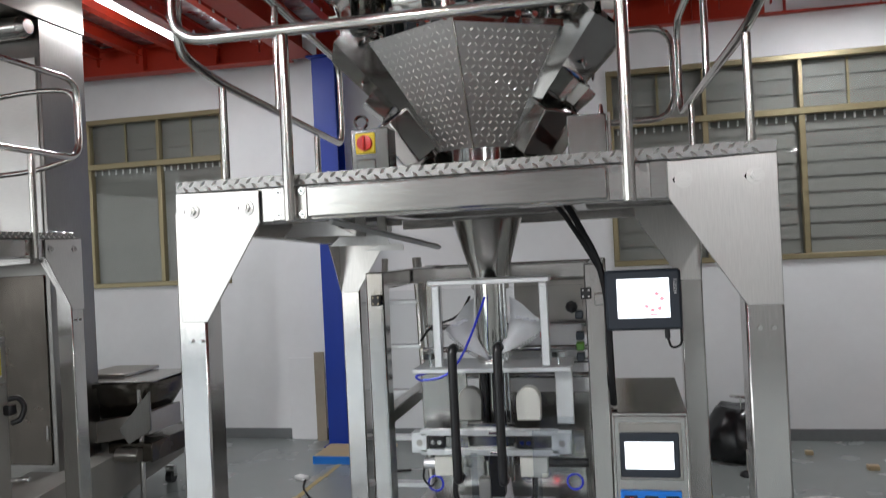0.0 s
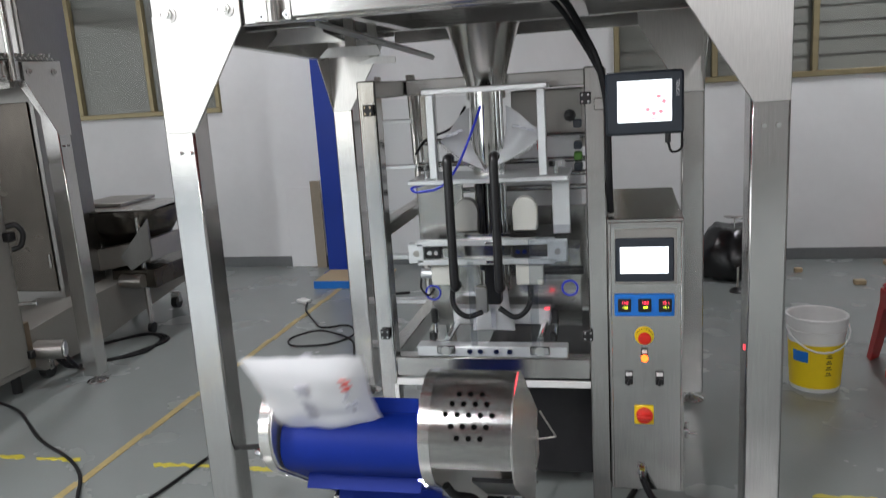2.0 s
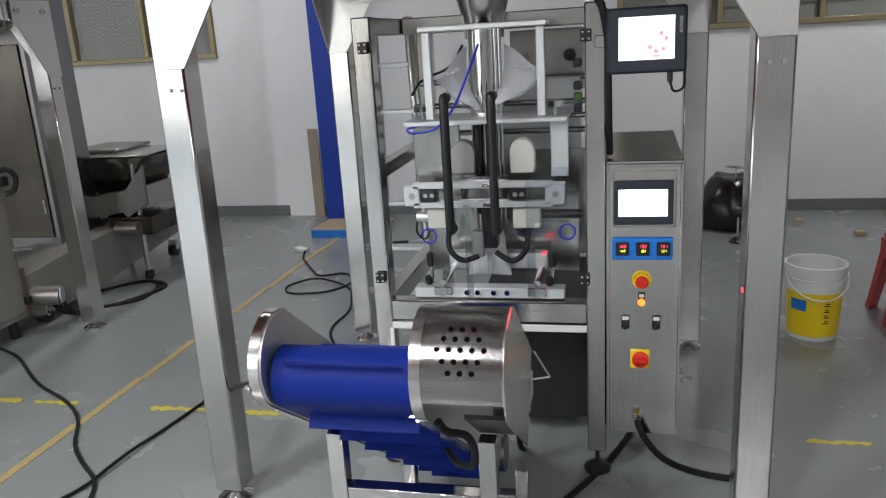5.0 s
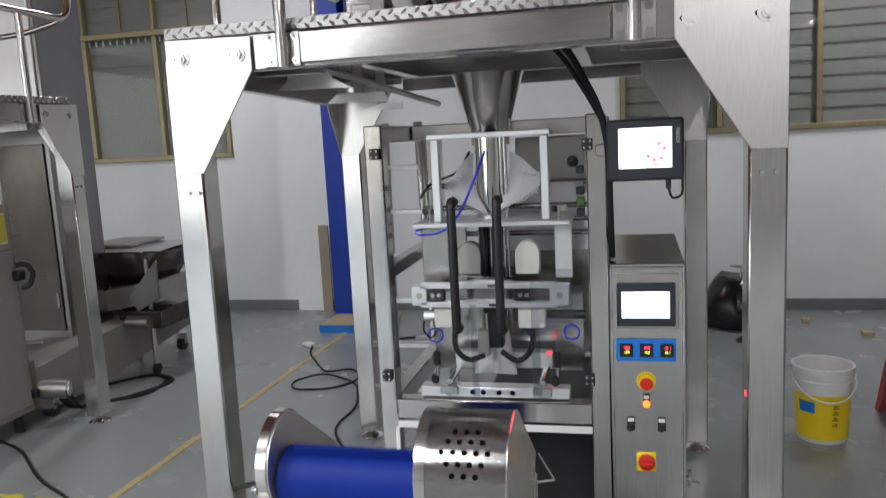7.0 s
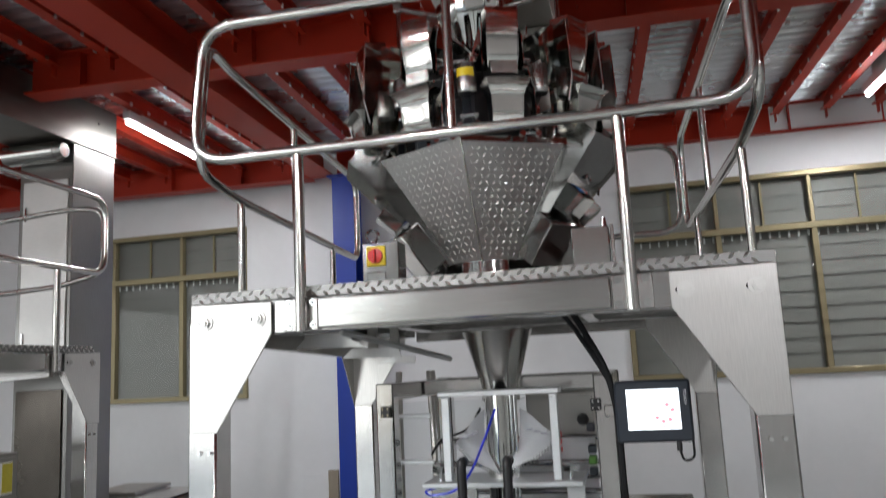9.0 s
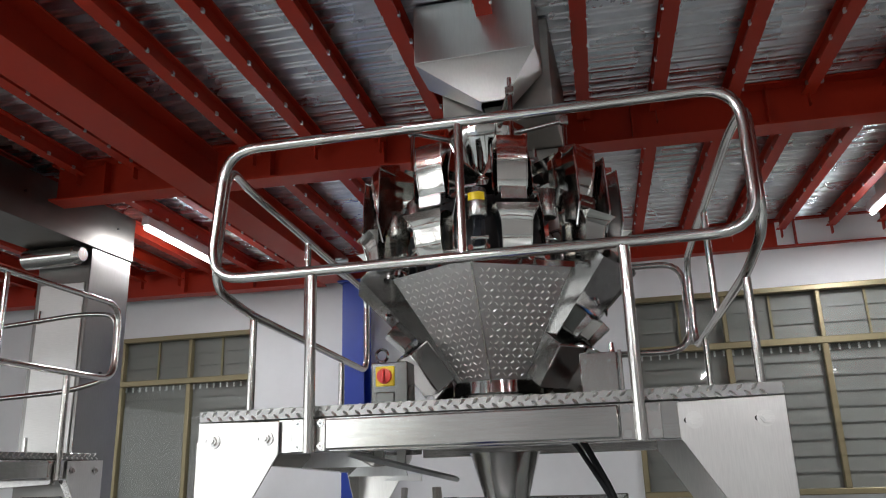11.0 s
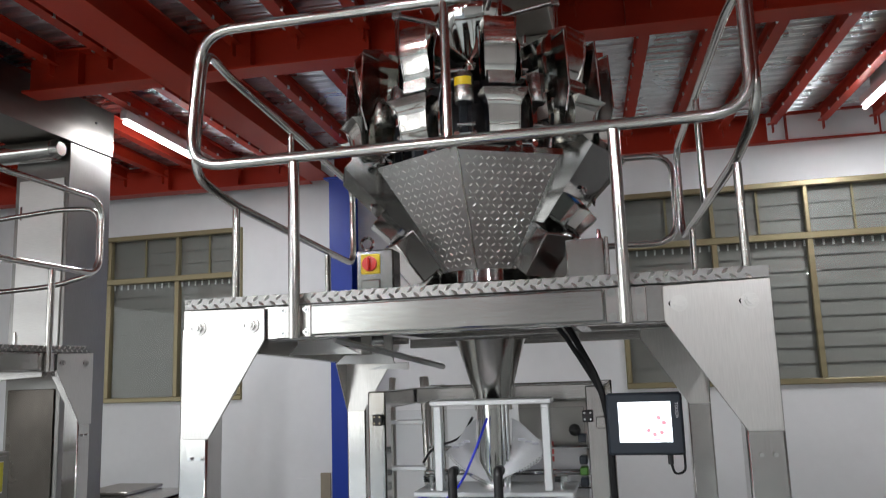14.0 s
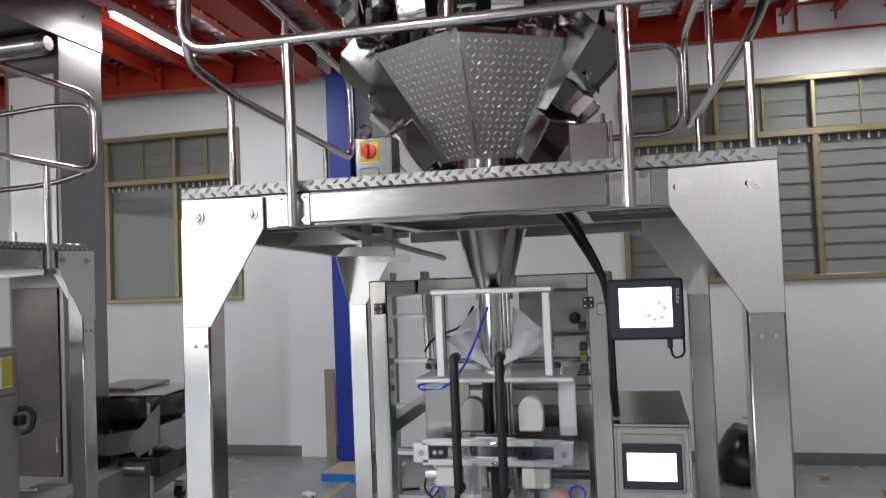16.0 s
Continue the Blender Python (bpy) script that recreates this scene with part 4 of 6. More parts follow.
def sign(text, at, size, radius, parent):
    """Letters bent round the upper half of a circle."""
    bm = NB()
    n = len(text)
    for i, ch in enumerate(text):
        a = radians(165 - 150 * i / (n - 1))
        cu = bpy.data.curves.new("letter", "FONT")
        cu.body, cu.size, cu.align_x, cu.align_y, cu.extrude = ch, size, "CENTER", "CENTER", 0.0004
        tmp = bpy.data.objects.new("letter", cu)
        scene.collection.objects.link(tmp)
        me = bpy.data.meshes.new_from_object(tmp.evaluated_get(bpy.context.evaluated_depsgraph_get()))
        me.transform(Matrix.Translation((at[0] + radius * math.cos(a), at[1], at[2] + radius * math.sin(a))) @ Matrix.Rotation(-(a - math.pi / 2), 4, "Y") @ Matrix.Rotation(math.pi / 2, 4, "X"))
        bm.from_mesh(me)
        bpy.data.objects.remove(tmp)
        bpy.data.curves.remove(cu)
        bpy.data.meshes.remove(me)
    part("lettering", bm, BLACK, parent)


def word(text, m, size, mat, parent):
    cu = bpy.data.curves.new("word", "FONT")
    cu.body, cu.size, cu.align_x, cu.align_y, cu.extrude = text, size, "CENTER", "CENTER", 0.0004
    tmp = bpy.data.objects.new("word", cu)
    scene.collection.objects.link(tmp)
    me = bpy.data.meshes.new_from_object(tmp.evaluated_get(bpy.context.evaluated_depsgraph_get()))
    me.transform(m)
    bm = NB()
    bm.from_mesh(me)
    bpy.data.objects.remove(tmp)
    bpy.data.curves.remove(cu)
    bpy.data.meshes.remove(me)
    part("lettering", bm, mat, parent)


def weigher_screen():
    """The touch screen of the weigher on its cable beside the machine."""
    ob = thing("touch_screen", "dark framed touch screen showing a lit white page", "screen", "", 0.572, 0.30, 1.59)
    part("case", box(NB(), -0.122, 0.124, 0.0, 0.045, -0.105, 0.098, 0.008), DARK, ob)
    d = part("display", box(NB(), -0.084, 0.086, -0.003, 0.002, -0.063, 0.068), SCREEN, ob, "lit white display")
    for k in range(7):
        a = radians(20 + k * 48)
        if k in (2, 3):
            continue
        x, z = 0.035 + 0.028 * math.cos(a), -0.01 + 0.028 * math.sin(a)
        part("mark", rod(NB(), (x, -0.0045, z), (x, -0.002, z), 0.0075, seg=10), INK_R, d)
    part("mark", box(NB(), 0.02, 0.045, -0.0045, -0.002, -0.056, -0.05), INK_R, d)
    for x in (-0.07, -0.02, 0.0, 0.062):
        part("mark", box(NB(), x, x + 0.014, -0.0045, -0.002, -0.056, -0.051), INK_B, d)
    word("TOUCH", Matrix.Translation((0.104, -0.001, 0.04)) @ Matrix.Rotation(math.pi / 2, 4, "Y") @ Matrix.Rotation(math.pi / 2, 4, "X"), 0.014, WHITE, ob)
    part("plug", rod(NB(), (0.075, 0.02, -0.105), (0.075, 0.02, -0.135), 0.009), BLACK, ob)
    part("plug_cable", pipe(NB(), rounded([(0.075, 0.02, -0.13), (0.085, 0.02, -0.17), (0.12, 0.025, -0.16), (0.12, 0.03, -0.10)], 0.03), 0.004, 8), RUBBER, ob)
    part("arm", box(NB(), -0.16, -0.1, 0.045, 0.075, -0.02, 0.02, 0.003), STEEL, ob)
    return ob


MACHINE, JAW = bag_machine()
FILM_TUBE = film_tube()
control_cabinet()
weigher_screen()


def cable(name, pts, r, label, bend=0.15, mat=None):
    ob = new(name, finish(name, pipe(NB(), rounded(pts, bend, False, 8), r, 8), mat or RUBBER))
    return tagged(ob, label, "cable", "floor cables")


cable("screen_cable", [(0.26, 0.4, 1.99), (0.33, 0.37, 1.93), (0.43, 0.34, 1.73), (0.455, 0.345, 1.60), (0.457, 0.35, 1.35), (0.46, 0.42, 1.215)], 0.012, "black cable from platform to control cabinet", 0.1)
cable("screen_cable", [(0.24, 0.4, 1.98), (0.31, 0.37, 1.91), (0.40, 0.34, 1.76), (0.45, 0.355, 1.66)], 0.009, "thin black cable down to the touch screen", 0.1)


# ---- multihead weigher on the platform ----
WX, WY = -0.03, 0.80


def polar(r, deg, z):
    a = radians(deg)
    return Vector((WX + r * math.cos(a), WY + r * math.sin(a), z))


def hopper_mesh(profile, back, lip):
    """A mirror steel bucket facing -y: bent front and back sheets of (height, half width, front), thin side cheeks proud of the front."""
    bm = NB()
    rings = []
    for z, w, y in profile:
        rings.append([bm.verts.new(v) for v in ((-w, y, z), (-w * 0.4, y - 0.002 * math.sin(z * 40), z), (w * 0.4, y + 0.002 * math.sin(z * 34), z), (w, y, z), (w, back, z), (-w, back, z))])
    for a, b in zip(rings, rings[1:]):
        for k in range(6):
            bm.faces.new((a[k], a[(k + 1) % 6], b[(k + 1) % 6], b[k]))
    bm.faces.new(rings[-1])
    for s in (-1, 1):
        front = [(s * (w + 0.001), y - lip, z) for z, w, y in profile]
        out = [bm.verts.new(v) for v in front] + [bm.verts.new((s * (w + 0.001), back, z)) for z, w, y in reversed(profile)]
        more = [bm.verts.new(v.co + Vector((s * 0.003, 0, 0))) for v in out]
        n = len(out)
        half = n // 2
        for k in range(half - 1):
            for side in (out, more):
                bm.faces.new((side[k], side[k + 1], side[n - 2 - k], side[n - 1 - k]))
            bm.faces.new((out[k], out[k + 1], more[k + 1], more[k]))
    return bm


def weigher():
    ob = thing("multihead_weigher", "mirror polished ten head weigher with tread plate chute panels", "weigher", "", 0, 0, 0)
    # collecting cone of six panels
    top, low, zt, zb = 0.51, 0.19, 2.60, 2.165
    az = [-89.5 + 60 * k for k in range(6)]
    for k in range(6):
        a0, a1 = az[k], az[k] + 60
        A, B, C, D = polar(top, a0, zt), polar(top, a1, zt), polar(low, a1, zb), polar(low, a0, zb)
        bm = NB()
        vs = [bm.verts.new(p) for p in (A, B, C, D)]
        bm.faces.new(vs)
        n = (B - A).cross(D - A).normalized()
        if n.dot(polar(1, a0 + 30, 0) - polar(0, 0, 0)) < 0:
            n = -n
        r = bmesh.ops.extrude_face_region(bm, geom=bm.faces[:])
        for v in [g for g in r["geom"] if isinstance(g, bmesh.types.BMVert)]:
            v.co -= n * 0.006
        plate = k in (0, 5)
        if plate:
            u = (B - A).normalized()
            down = (((C + D) / 2) - ((A + B) / 2)).normalized()
            W, H = (B - A).length, (((C + D) / 2) - ((A + B) / 2)).length
            wl_ = (C - D).length
            if u.cross(down).dot(n) < 0:
                o, u2 = B, -u
            else:
                o, u2 = A, u
            ins = lambda p, q: 0.012 < q < H - 0.012 and abs(p - W / 2) < (W / 2 + (wl_ / 2 - W / 2) * q / H) - 0.014
            tread(bm, o + n * 0.0005, u2, down, W, H, 0.0262, 0.0092, 0.0025, 0.0032, ins)
        part("chute_panel", bm, (PANEL, LENS) if plate else MIRROR_DARKENED, ob, "tread plate panel" if plate else "")
        if k in (0, 1, 5):
            part("seam", rod(NB(), A + n * 0.002, D + n * 0.002, 0.0035, seg=6), TUBE, ob)
        if k == 0:
            bm = NB()
            e0, e1 = A.lerp(D, 0.0), B.lerp(C, 0.0)
            box(bm, -0.5, 0.5, -0.004, 0.0, -0.012, 0.012)
            d = (e1 - e0)
            bm.transform(Matrix.Translation((e0 + e1) / 2 + n * 0.008) @ Matrix(((d.x, n.x, 0, 0), (d.y, n.y, 0, 0), (0, n.z, 1, 0), (0, 0, 0, 1))))
            part("rim_strip", bm, MIRROR_DARKENED, ob)
    # side chutes that hang out beyond the cone
    for a, open_ in ((-158, 0), (-22, 1), (-190, 0), (10, 1), (50, 0), (130, 0), (90, 0)):
        bm = NB()
        o = polar(0.59, a, 2.60)
        i = polar(0.18, a, 2.17)
        t = Vector((-math.sin(radians(a)), math.cos(radians(a)), 0))
        w0, w1 = 0.15, 0.07
        up = Vector((0, 0, 1))
        out = (polar(1, a, 0) - polar(0, a, 0))
        quad = [o - t * w0, o + t * w0, i + t * w1, i - t * w1]
        inner = [p + up * 0.11 - out * 0.1 for p in quad]
        vo, vi = [bm.verts.new(p) for p in quad], [bm.verts.new(p) for p in inner]
        bm.faces.new(vo)
        for k in (1, 3):
            bm.faces.new((vo[k], vo[(k + 1) % 4], vi[(k + 1) % 4], vi[k]))
        bmesh.ops.solidify(bm, geom=bm.faces[:], thickness=0.004)
        part("side_chute", bm, MIRROR_DARKENED, ob, "mirror steel side chute with dark reflections in its colour")
        bm = NB()
        box(bm, -0.05, 0.05, -0.05, 0.05, -0.06, 0.06, 0.004)
        m = Matrix.Translation(polar(0.40, a, 2.40)) @ Matrix.Rotation(radians(a + 90), 4, "Z") @ Matrix.Rotation(radians(-40), 4, "X")
        bm.transform(m)
        db = part("drive_box", bm, MIRROR_DARKENED, ob)
        if a == -22:
            for x0_, mat_ in ((-0.03, BLUEP), (0.0, WHITE), (0.018, REDP)):
                bm = box(NB(), x0_, x0_ + (0.029 if x0_ < 0 else 0.017), -0.0525, -0.0505, -0.02, 0.03)
                bm.transform(m)
                part("sticker", bm, mat_, db)
        bm = lathe(NB(), [(0.017, -0.004), (0.021, 0.0), (0.017, 0.004), (0.013, 0.0), (0.017, -0.004)], (0, 0, 0), 16, "y")
        bm.transform(Matrix.Translation(polar(0.475, a, 2.47)) @ Matrix.Rotation(radians(a + 90), 4, "Z"))
        part("lifting_ring", bm, CHROME, ob)
    # round base under the cone
    bm = lathe(NB(), [(0.0, 2.058), (0.26, 2.058), (0.262, 2.07), (0.235, 2.11), (0.20, 2.13), (0.197, 2.178), (0.186, 2.182), (0.0, 2.182)], (WX, WY, 0), 40)
    part("base_ring", bm, MIRROR_DARKENED, ob)
    for a in (-166, -143, -37, -14, 30, 150):
        bm = box(NB(), -0.075, 0.075, -0.05, 0.05, -0.095, 0.10, 0.006)
        bm.transform(Matrix.Translation(polar(0.33, a, 2.235)) @ Matrix.Rotation(radians(a + 90), 4, "Z") @ Matrix.Rotation(radians(38), 4, "X"))
        part("lower_chute", bm, MIRROR_DARKENED, ob, "mirror steel lower chute with dark reflections in its colour")
    for a in (40, 140):
        p, q = polar(0.34, a, 2.056), polar(0.36, a, 2.62)
        part("frame_post", rod(NB(), p, q, 0.028, seg=12), STEEL, ob)
        part("support_arm", rod(NB(), polar(0.36, a, 2.3), polar(0.2, a, 2.12), 0.02, seg=10), STEEL, ob)
    # body core
    bm = lathe(NB(), [(0.0, 2.55), (0.33, 2.55), (0.34, 2.60), (0.24, 2.66), (0.21, 2.86), (0.26, 2.90), (0.26, 2.94), (0.1, 3.0), (0.0, 3.01)], (WX, WY, 0), 40)
    part("body", bm, CORE, ob)
    bm = lathe(NB(), [(0.0, 3.10), (0.1, 3.085), (0.19, 3.04), (0.2, 3.03), (0.2, 3.01), (0.0, 3.01)], (WX, WY, 0), 40)
    part("dispersion_cone", bm, MIRROR, ob)
    # ten heads
    up_me = finish("feed_bucket", hopper_mesh([(0.225, 0.056, -0.040), (0.18, 0.056, -0.046), (0.13, 0.056, -0.047), (0.07, 0.056, -0.041), (0.03, 0.055, -0.036), (0.0, 0.052, -0.024)], 0.045, 0.004), BUCKET)
    lo_me = finish("weigh_bucket", hopper_mesh([(0.165, 0.080, -0.085), (0.150, 0.074, -0.068), (0.130, 0.064, -0.055), (0.105, 0.056, -0.049), (0.06, 0.054, -0.050), (0.025, 0.053, -0.045), (0.0, 0.050, -0.03)], 0.05, 0.003), BUCKET)
    pan = NB()
    prism(pan, [(-0.045, 0.0), (0.045, 0.0), (0.06, 0.045), (0.056, 0.045), (0.042, 0.004), (-0.042, 0.004), (-0.056, 0.045), (-0.06, 0.045)], "y", -0.10, 0.14)
    pan_me = finish("feeder_pan", pan, MIRROR)
    apron = NB()
    box(apron, -0.05, 0.05, -0.012, 0.0, 0.0, 0.05, 0.002)
    for dx in (-0.03, -0.01, 0.01, 0.03):
        rod(apron, (dx, -0.012, 0.025), (dx, -0.018, 0.025), 0.005, seg=8)
    apron_me = finish("gate_bracket", apron, STEEL)
    motor = lathe(NB(), [(0.0, -0.05), (0.036, -0.05), (0.039, -0.045), (0.039, -0.012), (0.0365, -0.01), (0.0365, -0.006), (0.039, -0.004), (0.039, 0.058), (0.034, 0.066), (0.0, 0.068)], (0, 0, 0), 20)
    motor_me = finish("motor", motor, STEEL)
    link = NB()
    for dx in (-0.02, 0.02):
        rod(link, (dx, 0, 0), (dx * 1.6, -0.05, -0.05), 0.005, seg=8)
        rod(link, (dx * 1.6, -0.056, -0.05), (dx * 1.6, -0.044, -0.05), 0.012, seg=10)
    rod(link, (-0.035, -0.01, 0.0), (0.035, -0.01, 0.0), 0.008, seg=10)
    rod(link, (-0.03, -0.05, -0.05), (0.03, -0.05, -0.05), 0.006, seg=8)
    link_me = finish("linkage", link, CHROME)
    plate = NB()
    prism(plate, [(-0.07, 0.0), (0.05, -0.03), (0.06, 0.18), (-0.02, 0.21), (-0.06, 0.12)], "x", -0.002, 0.002)
    plate_me = finish("side_plate", plate, MIRROR)
    hanger = NB()
    prism(hanger, [(-0.035, 0.03), (-0.06, 0.12), (-0.05, 0.35), (0.025, 0.33), (0.03, 0.06)], "x", -0.0015, 0.0015)
    hanger_me = finish("hanger_plate", hanger, MIRROR_DARKENED)
    edge = NB()
    for (y0, z0), (y1, z1) in (((-0.035, 0.03), (-0.06, 0.12)), ((-0.06, 0.12), (-0.05, 0.35)), ((-0.05, 0.35), (0.025, 0.33))):
        rod(edge, (0, y0, z0), (0, y1, z1), 0.0042, seg=6)
    edge_me = finish("hanger_edge", edge, CHROME)
    label_me = finish("warning_label", lathe(NB(), [(0.0396, 0.012), (0.0396, 0.044)], (0, 0, 0), 14, "z", 215, 325), YELLOW)
    for k in range(10):
        a = -106 + 36 * k
        rot = Matrix.Rotation(radians(a + 90), 4, "Z")
        def place(me, name, r, z, tilt=0.0, turn=0.0):
            o = new(name, me)
            o.parent = ob
            o.matrix_basis = Matrix.Translation(polar(r, a + turn, z)) @ Matrix.Rotation(radians(a + turn + 90), 4, "Z") @ Matrix.Rotation(radians(tilt), 4, "X")
            return o
        place(up_me, "feed_bucket", 0.475, 2.862, 7)
        place(lo_me, "weigh_bucket", 0.50, 2.628, 7)
        place(pan_me, "feeder_pan", 0.34, 3.02, -6)
        place(apron_me, "gate_bracket", 0.525, 2.822)
        place(motor_me, "motor", 0.45, 2.83, 0, 19.5)
        place(link_me, "linkage", 0.40, 2.93, 0, 14)
        place(link_me, "linkage", 0.43, 2.70, 0, 20)
        place(link_me, "linkage", 0.46, 2.65, 0, 10)
        place(plate_me, "side_plate", 0.46, 2.86, 0, 8.5)
        place(plate_me, "side_plate", 0.46, 2.86, 0, -8.5)
        place(plate_me, "side_plate", 0.49, 2.64, 0, 11)
        bm = NB()
        box(bm, -0.02, 0.02, -0.02, 0.02, -0.24, -0.04, 0.004)
        o = part("drive_cover", bm, DARK, ob)
        o.matrix_basis = Matrix.Translation(polar(0.36, a + 18, 2.86)) @ rot
        if k in (2, 3, 4, 7, 8, 9):
            for turn in (-9.5, 9.5):
                o = place(hanger_me, "hanger_plate", 0.52, 2.70, 0, turn)
                e = new("hanger_edge", edge_me)
                e.parent = o
        if k == 0:
            place(label_me, "warning_label", 0.45, 2.83, 0, 19.5)
    # feeding funnel on its rods
    bm = lathe(NB(), [(0.085, 3.09), (0.105, 3.12), (0.125, 3.15), (0.15, 3.22), (0.185, 3.27), (0.19, 3.32), (0.186, 3.32), (0.181, 3.272), (0.146, 3.222), (0.121, 3.154), (0.081, 3.09)], (WX, WY, 0), 18)
    part("feed_funnel", bm, MIRROR, ob, "polished feed funnel")
    for a, r, z1 in ((-148, 0.36, 3.36), (-62, 0.34, 3.44), (-32, 0.44, 3.30), (60, 0.36, 3.36), (150, 0.36, 3.36)):
        p = polar(r, a, 2.98)
        part("threaded_rod", rod(NB(), p, (p.x, p.y, z1), 0.0105, seg=10), CHROME, ob)
        bm = box(NB(), -0.018, 0.018, -0.014, 0.014, -0.018, 0.018, 0.003)
        bm.transform(Matrix.Translation((p.x, p.y, z1 - 0.06)))
        part("clamp", bm, STEEL, ob)
        bm = NB()
        rod(bm, (p.x, p.y, z1 - 0.06), polar(0.17, a, 3.28), 0.011, seg=10)
        part("arm", bm, STEEL, ob)
    return ob


def switch_box():
    ob = thing("isolator_box", "steel switch box with red rotary switch on yellow plate", "switch box", "", -0.315, 0.22, 2.0595)
    part("case", box(NB(), -0.068, 0.068, -0.04, 0.05, 0.0, 0.155, 0.004), STEEL_BOX, ob)
    p = part("switch_plate", box(NB(), -0.05, 0.02, -0.046, -0.038, 0.07, 0.14, 0.003), YELLOW, ob, "yellow switch plate")
    bm = lathe(NB(), [(0.027, 0), (0.026, -0.012), (0, -0.014)], (-0.015, -0.046, 0.105), 24, "y")
    box(bm, -0.02, -0.010, -0.072, -0.056, 0.082, 0.128, 0.003)
    part("rotary_handle", bm, REDP, p, "red rotary switch")
    part("window", box(NB(), -0.05, 0.02, -0.044, -0.038, 0.01, 0.05, 0.004), STEEL_BOX, ob)
    bm = lathe(NB(), [(0.022, -0.005), (0.028, 0), (0.022, 0.005), (0.017, 0), (0.022, -0.005)], (-0.04, 0.0, 0.185), 20, "y")
    rod(bm, (-0.04, 0, 0.155), (-0.04, 0, 0.165), 0.012)
    part("lifting_ring", bm, CHROME, ob)
    ob = thing("junction_case", "plain brushed steel junction case on the platform", "switch box", "", 0.425, 0.24, 2.0595)
    part("case", box(NB(), -0.07, 0.055, -0.04, 0.06, 0.0, 0.145, 0.004), STEEL_V, ob)
    part("side_plate", box(NB(), 0.058, 0.07, -0.03, 0.05, 0.0, 0.15, 0.002), STEEL, ob)
    for x in (-0.05, 0.03):
        part("screw", rod(NB(), (x, -0.043, 0.115), (x, -0.039, 0.115), 0.005, seg=8), CHROME, ob)
    bm = NB()
    rod(bm, (0.04, 0.0, 0.145), (0.04, 0.0, 0.18), 0.01, 0.006, 10)
    part("cable_gland", bm, CHROME, ob)


def feed_chute():
    ob = thing("elevator_outlet", "brushed steel elevator outlet hopper above the weigher", "chute", "", -0.05, 0.72, 0)
    bm = NB()
    top = [(-0.265, -0.13), (0.29, -0.13), (0.29, 0.13), (-0.265, 0.13)]
    low = [(0.025, -0.055), (0.135, -0.055), (0.135, 0.055), (0.025, 0.055)]
    rings = []
    for z, pts in ((3.63, top), (3.43, low), (3.40, low)):
        rings.append([bm.verts.new((x, y, z)) for x, y in pts])
    for a, b in zip(rings, rings[1:]):
        for k in range(4):
            bm.faces.new((a[k], a[(k + 1) % 4], b[(k + 1) % 4], b[k]))
    bmesh.ops.solidify(bm, geom=bm.faces[:], thickness=0.003)
    part("pyramid", bm, CHUTE, ob)
    part("head_box", box(NB(), -0.265, 0.29, -0.13, 0.13, 3.632, 3.93, 0.004), CHUTE, ob)
    part("elevator_shaft", box(NB(), -0.2, 0.325, 0.6, 0.92, 2.058, 3.448, 0.004), STEEL_DULL, ob)
    part("head_bridge", box(NB(), -0.2, 0.33, 0.132, 0.925, 3.45, 3.93, 0.004), STEEL_DULL, ob)


weigher()
switch_box()
feed_chute()

# ---- take-off conveyor ----
# built in its own measure and set down at a scale before the platform, its belt in line with the jaws
FIT = 0.68
SET = Vector((0.150, -0.726, 0.528))
GROUND = -SET.z / FIT
CY, CZ, CR = -0.21, 0.632, 0.096
GY, GZ, GR = -0.19, 0.682, 0.156
INCL = radians(36.5)
RUN = 2.0
CX0, CX1 = -0.54, -0.09


def local(x, y, z):
    return (Vector((x, y, z)) - SET) / FIT


def belt_point(s, off=0.0):
    """The place on the belt loop at arc length s, from the lower end of the upper run towards the drum, and its outward normal."""
    d = Vector((0, -math.cos(INCL), math.sin(INCL)))
    n = Vector((0, math.sin(INCL), math.cos(INCL)))
    c1 = Vector((0, CY, CZ))
    c0 = c1 - d * RUN
    half = math.pi * CR
    s %= 2 * RUN + 2 * half
    if s < RUN:
        return c0 + d * s + n * (CR + off), n, 0.0
    s -= RUN
    if s < half:
        a = s / CR
        m = n * math.cos(a) + d * math.sin(a)
        return c1 + m * (CR + off), m, a
    s -= half
    if s < RUN:
        return c1 - d * s - n * (CR + off), -n, math.pi
    s -= RUN
    a = s / CR
    m = -n * math.cos(a) - d * math.sin(a)
    return c0 + m * (CR + off), m, math.pi + a


LOOP = 2 * RUN + 2 * math.pi * CR


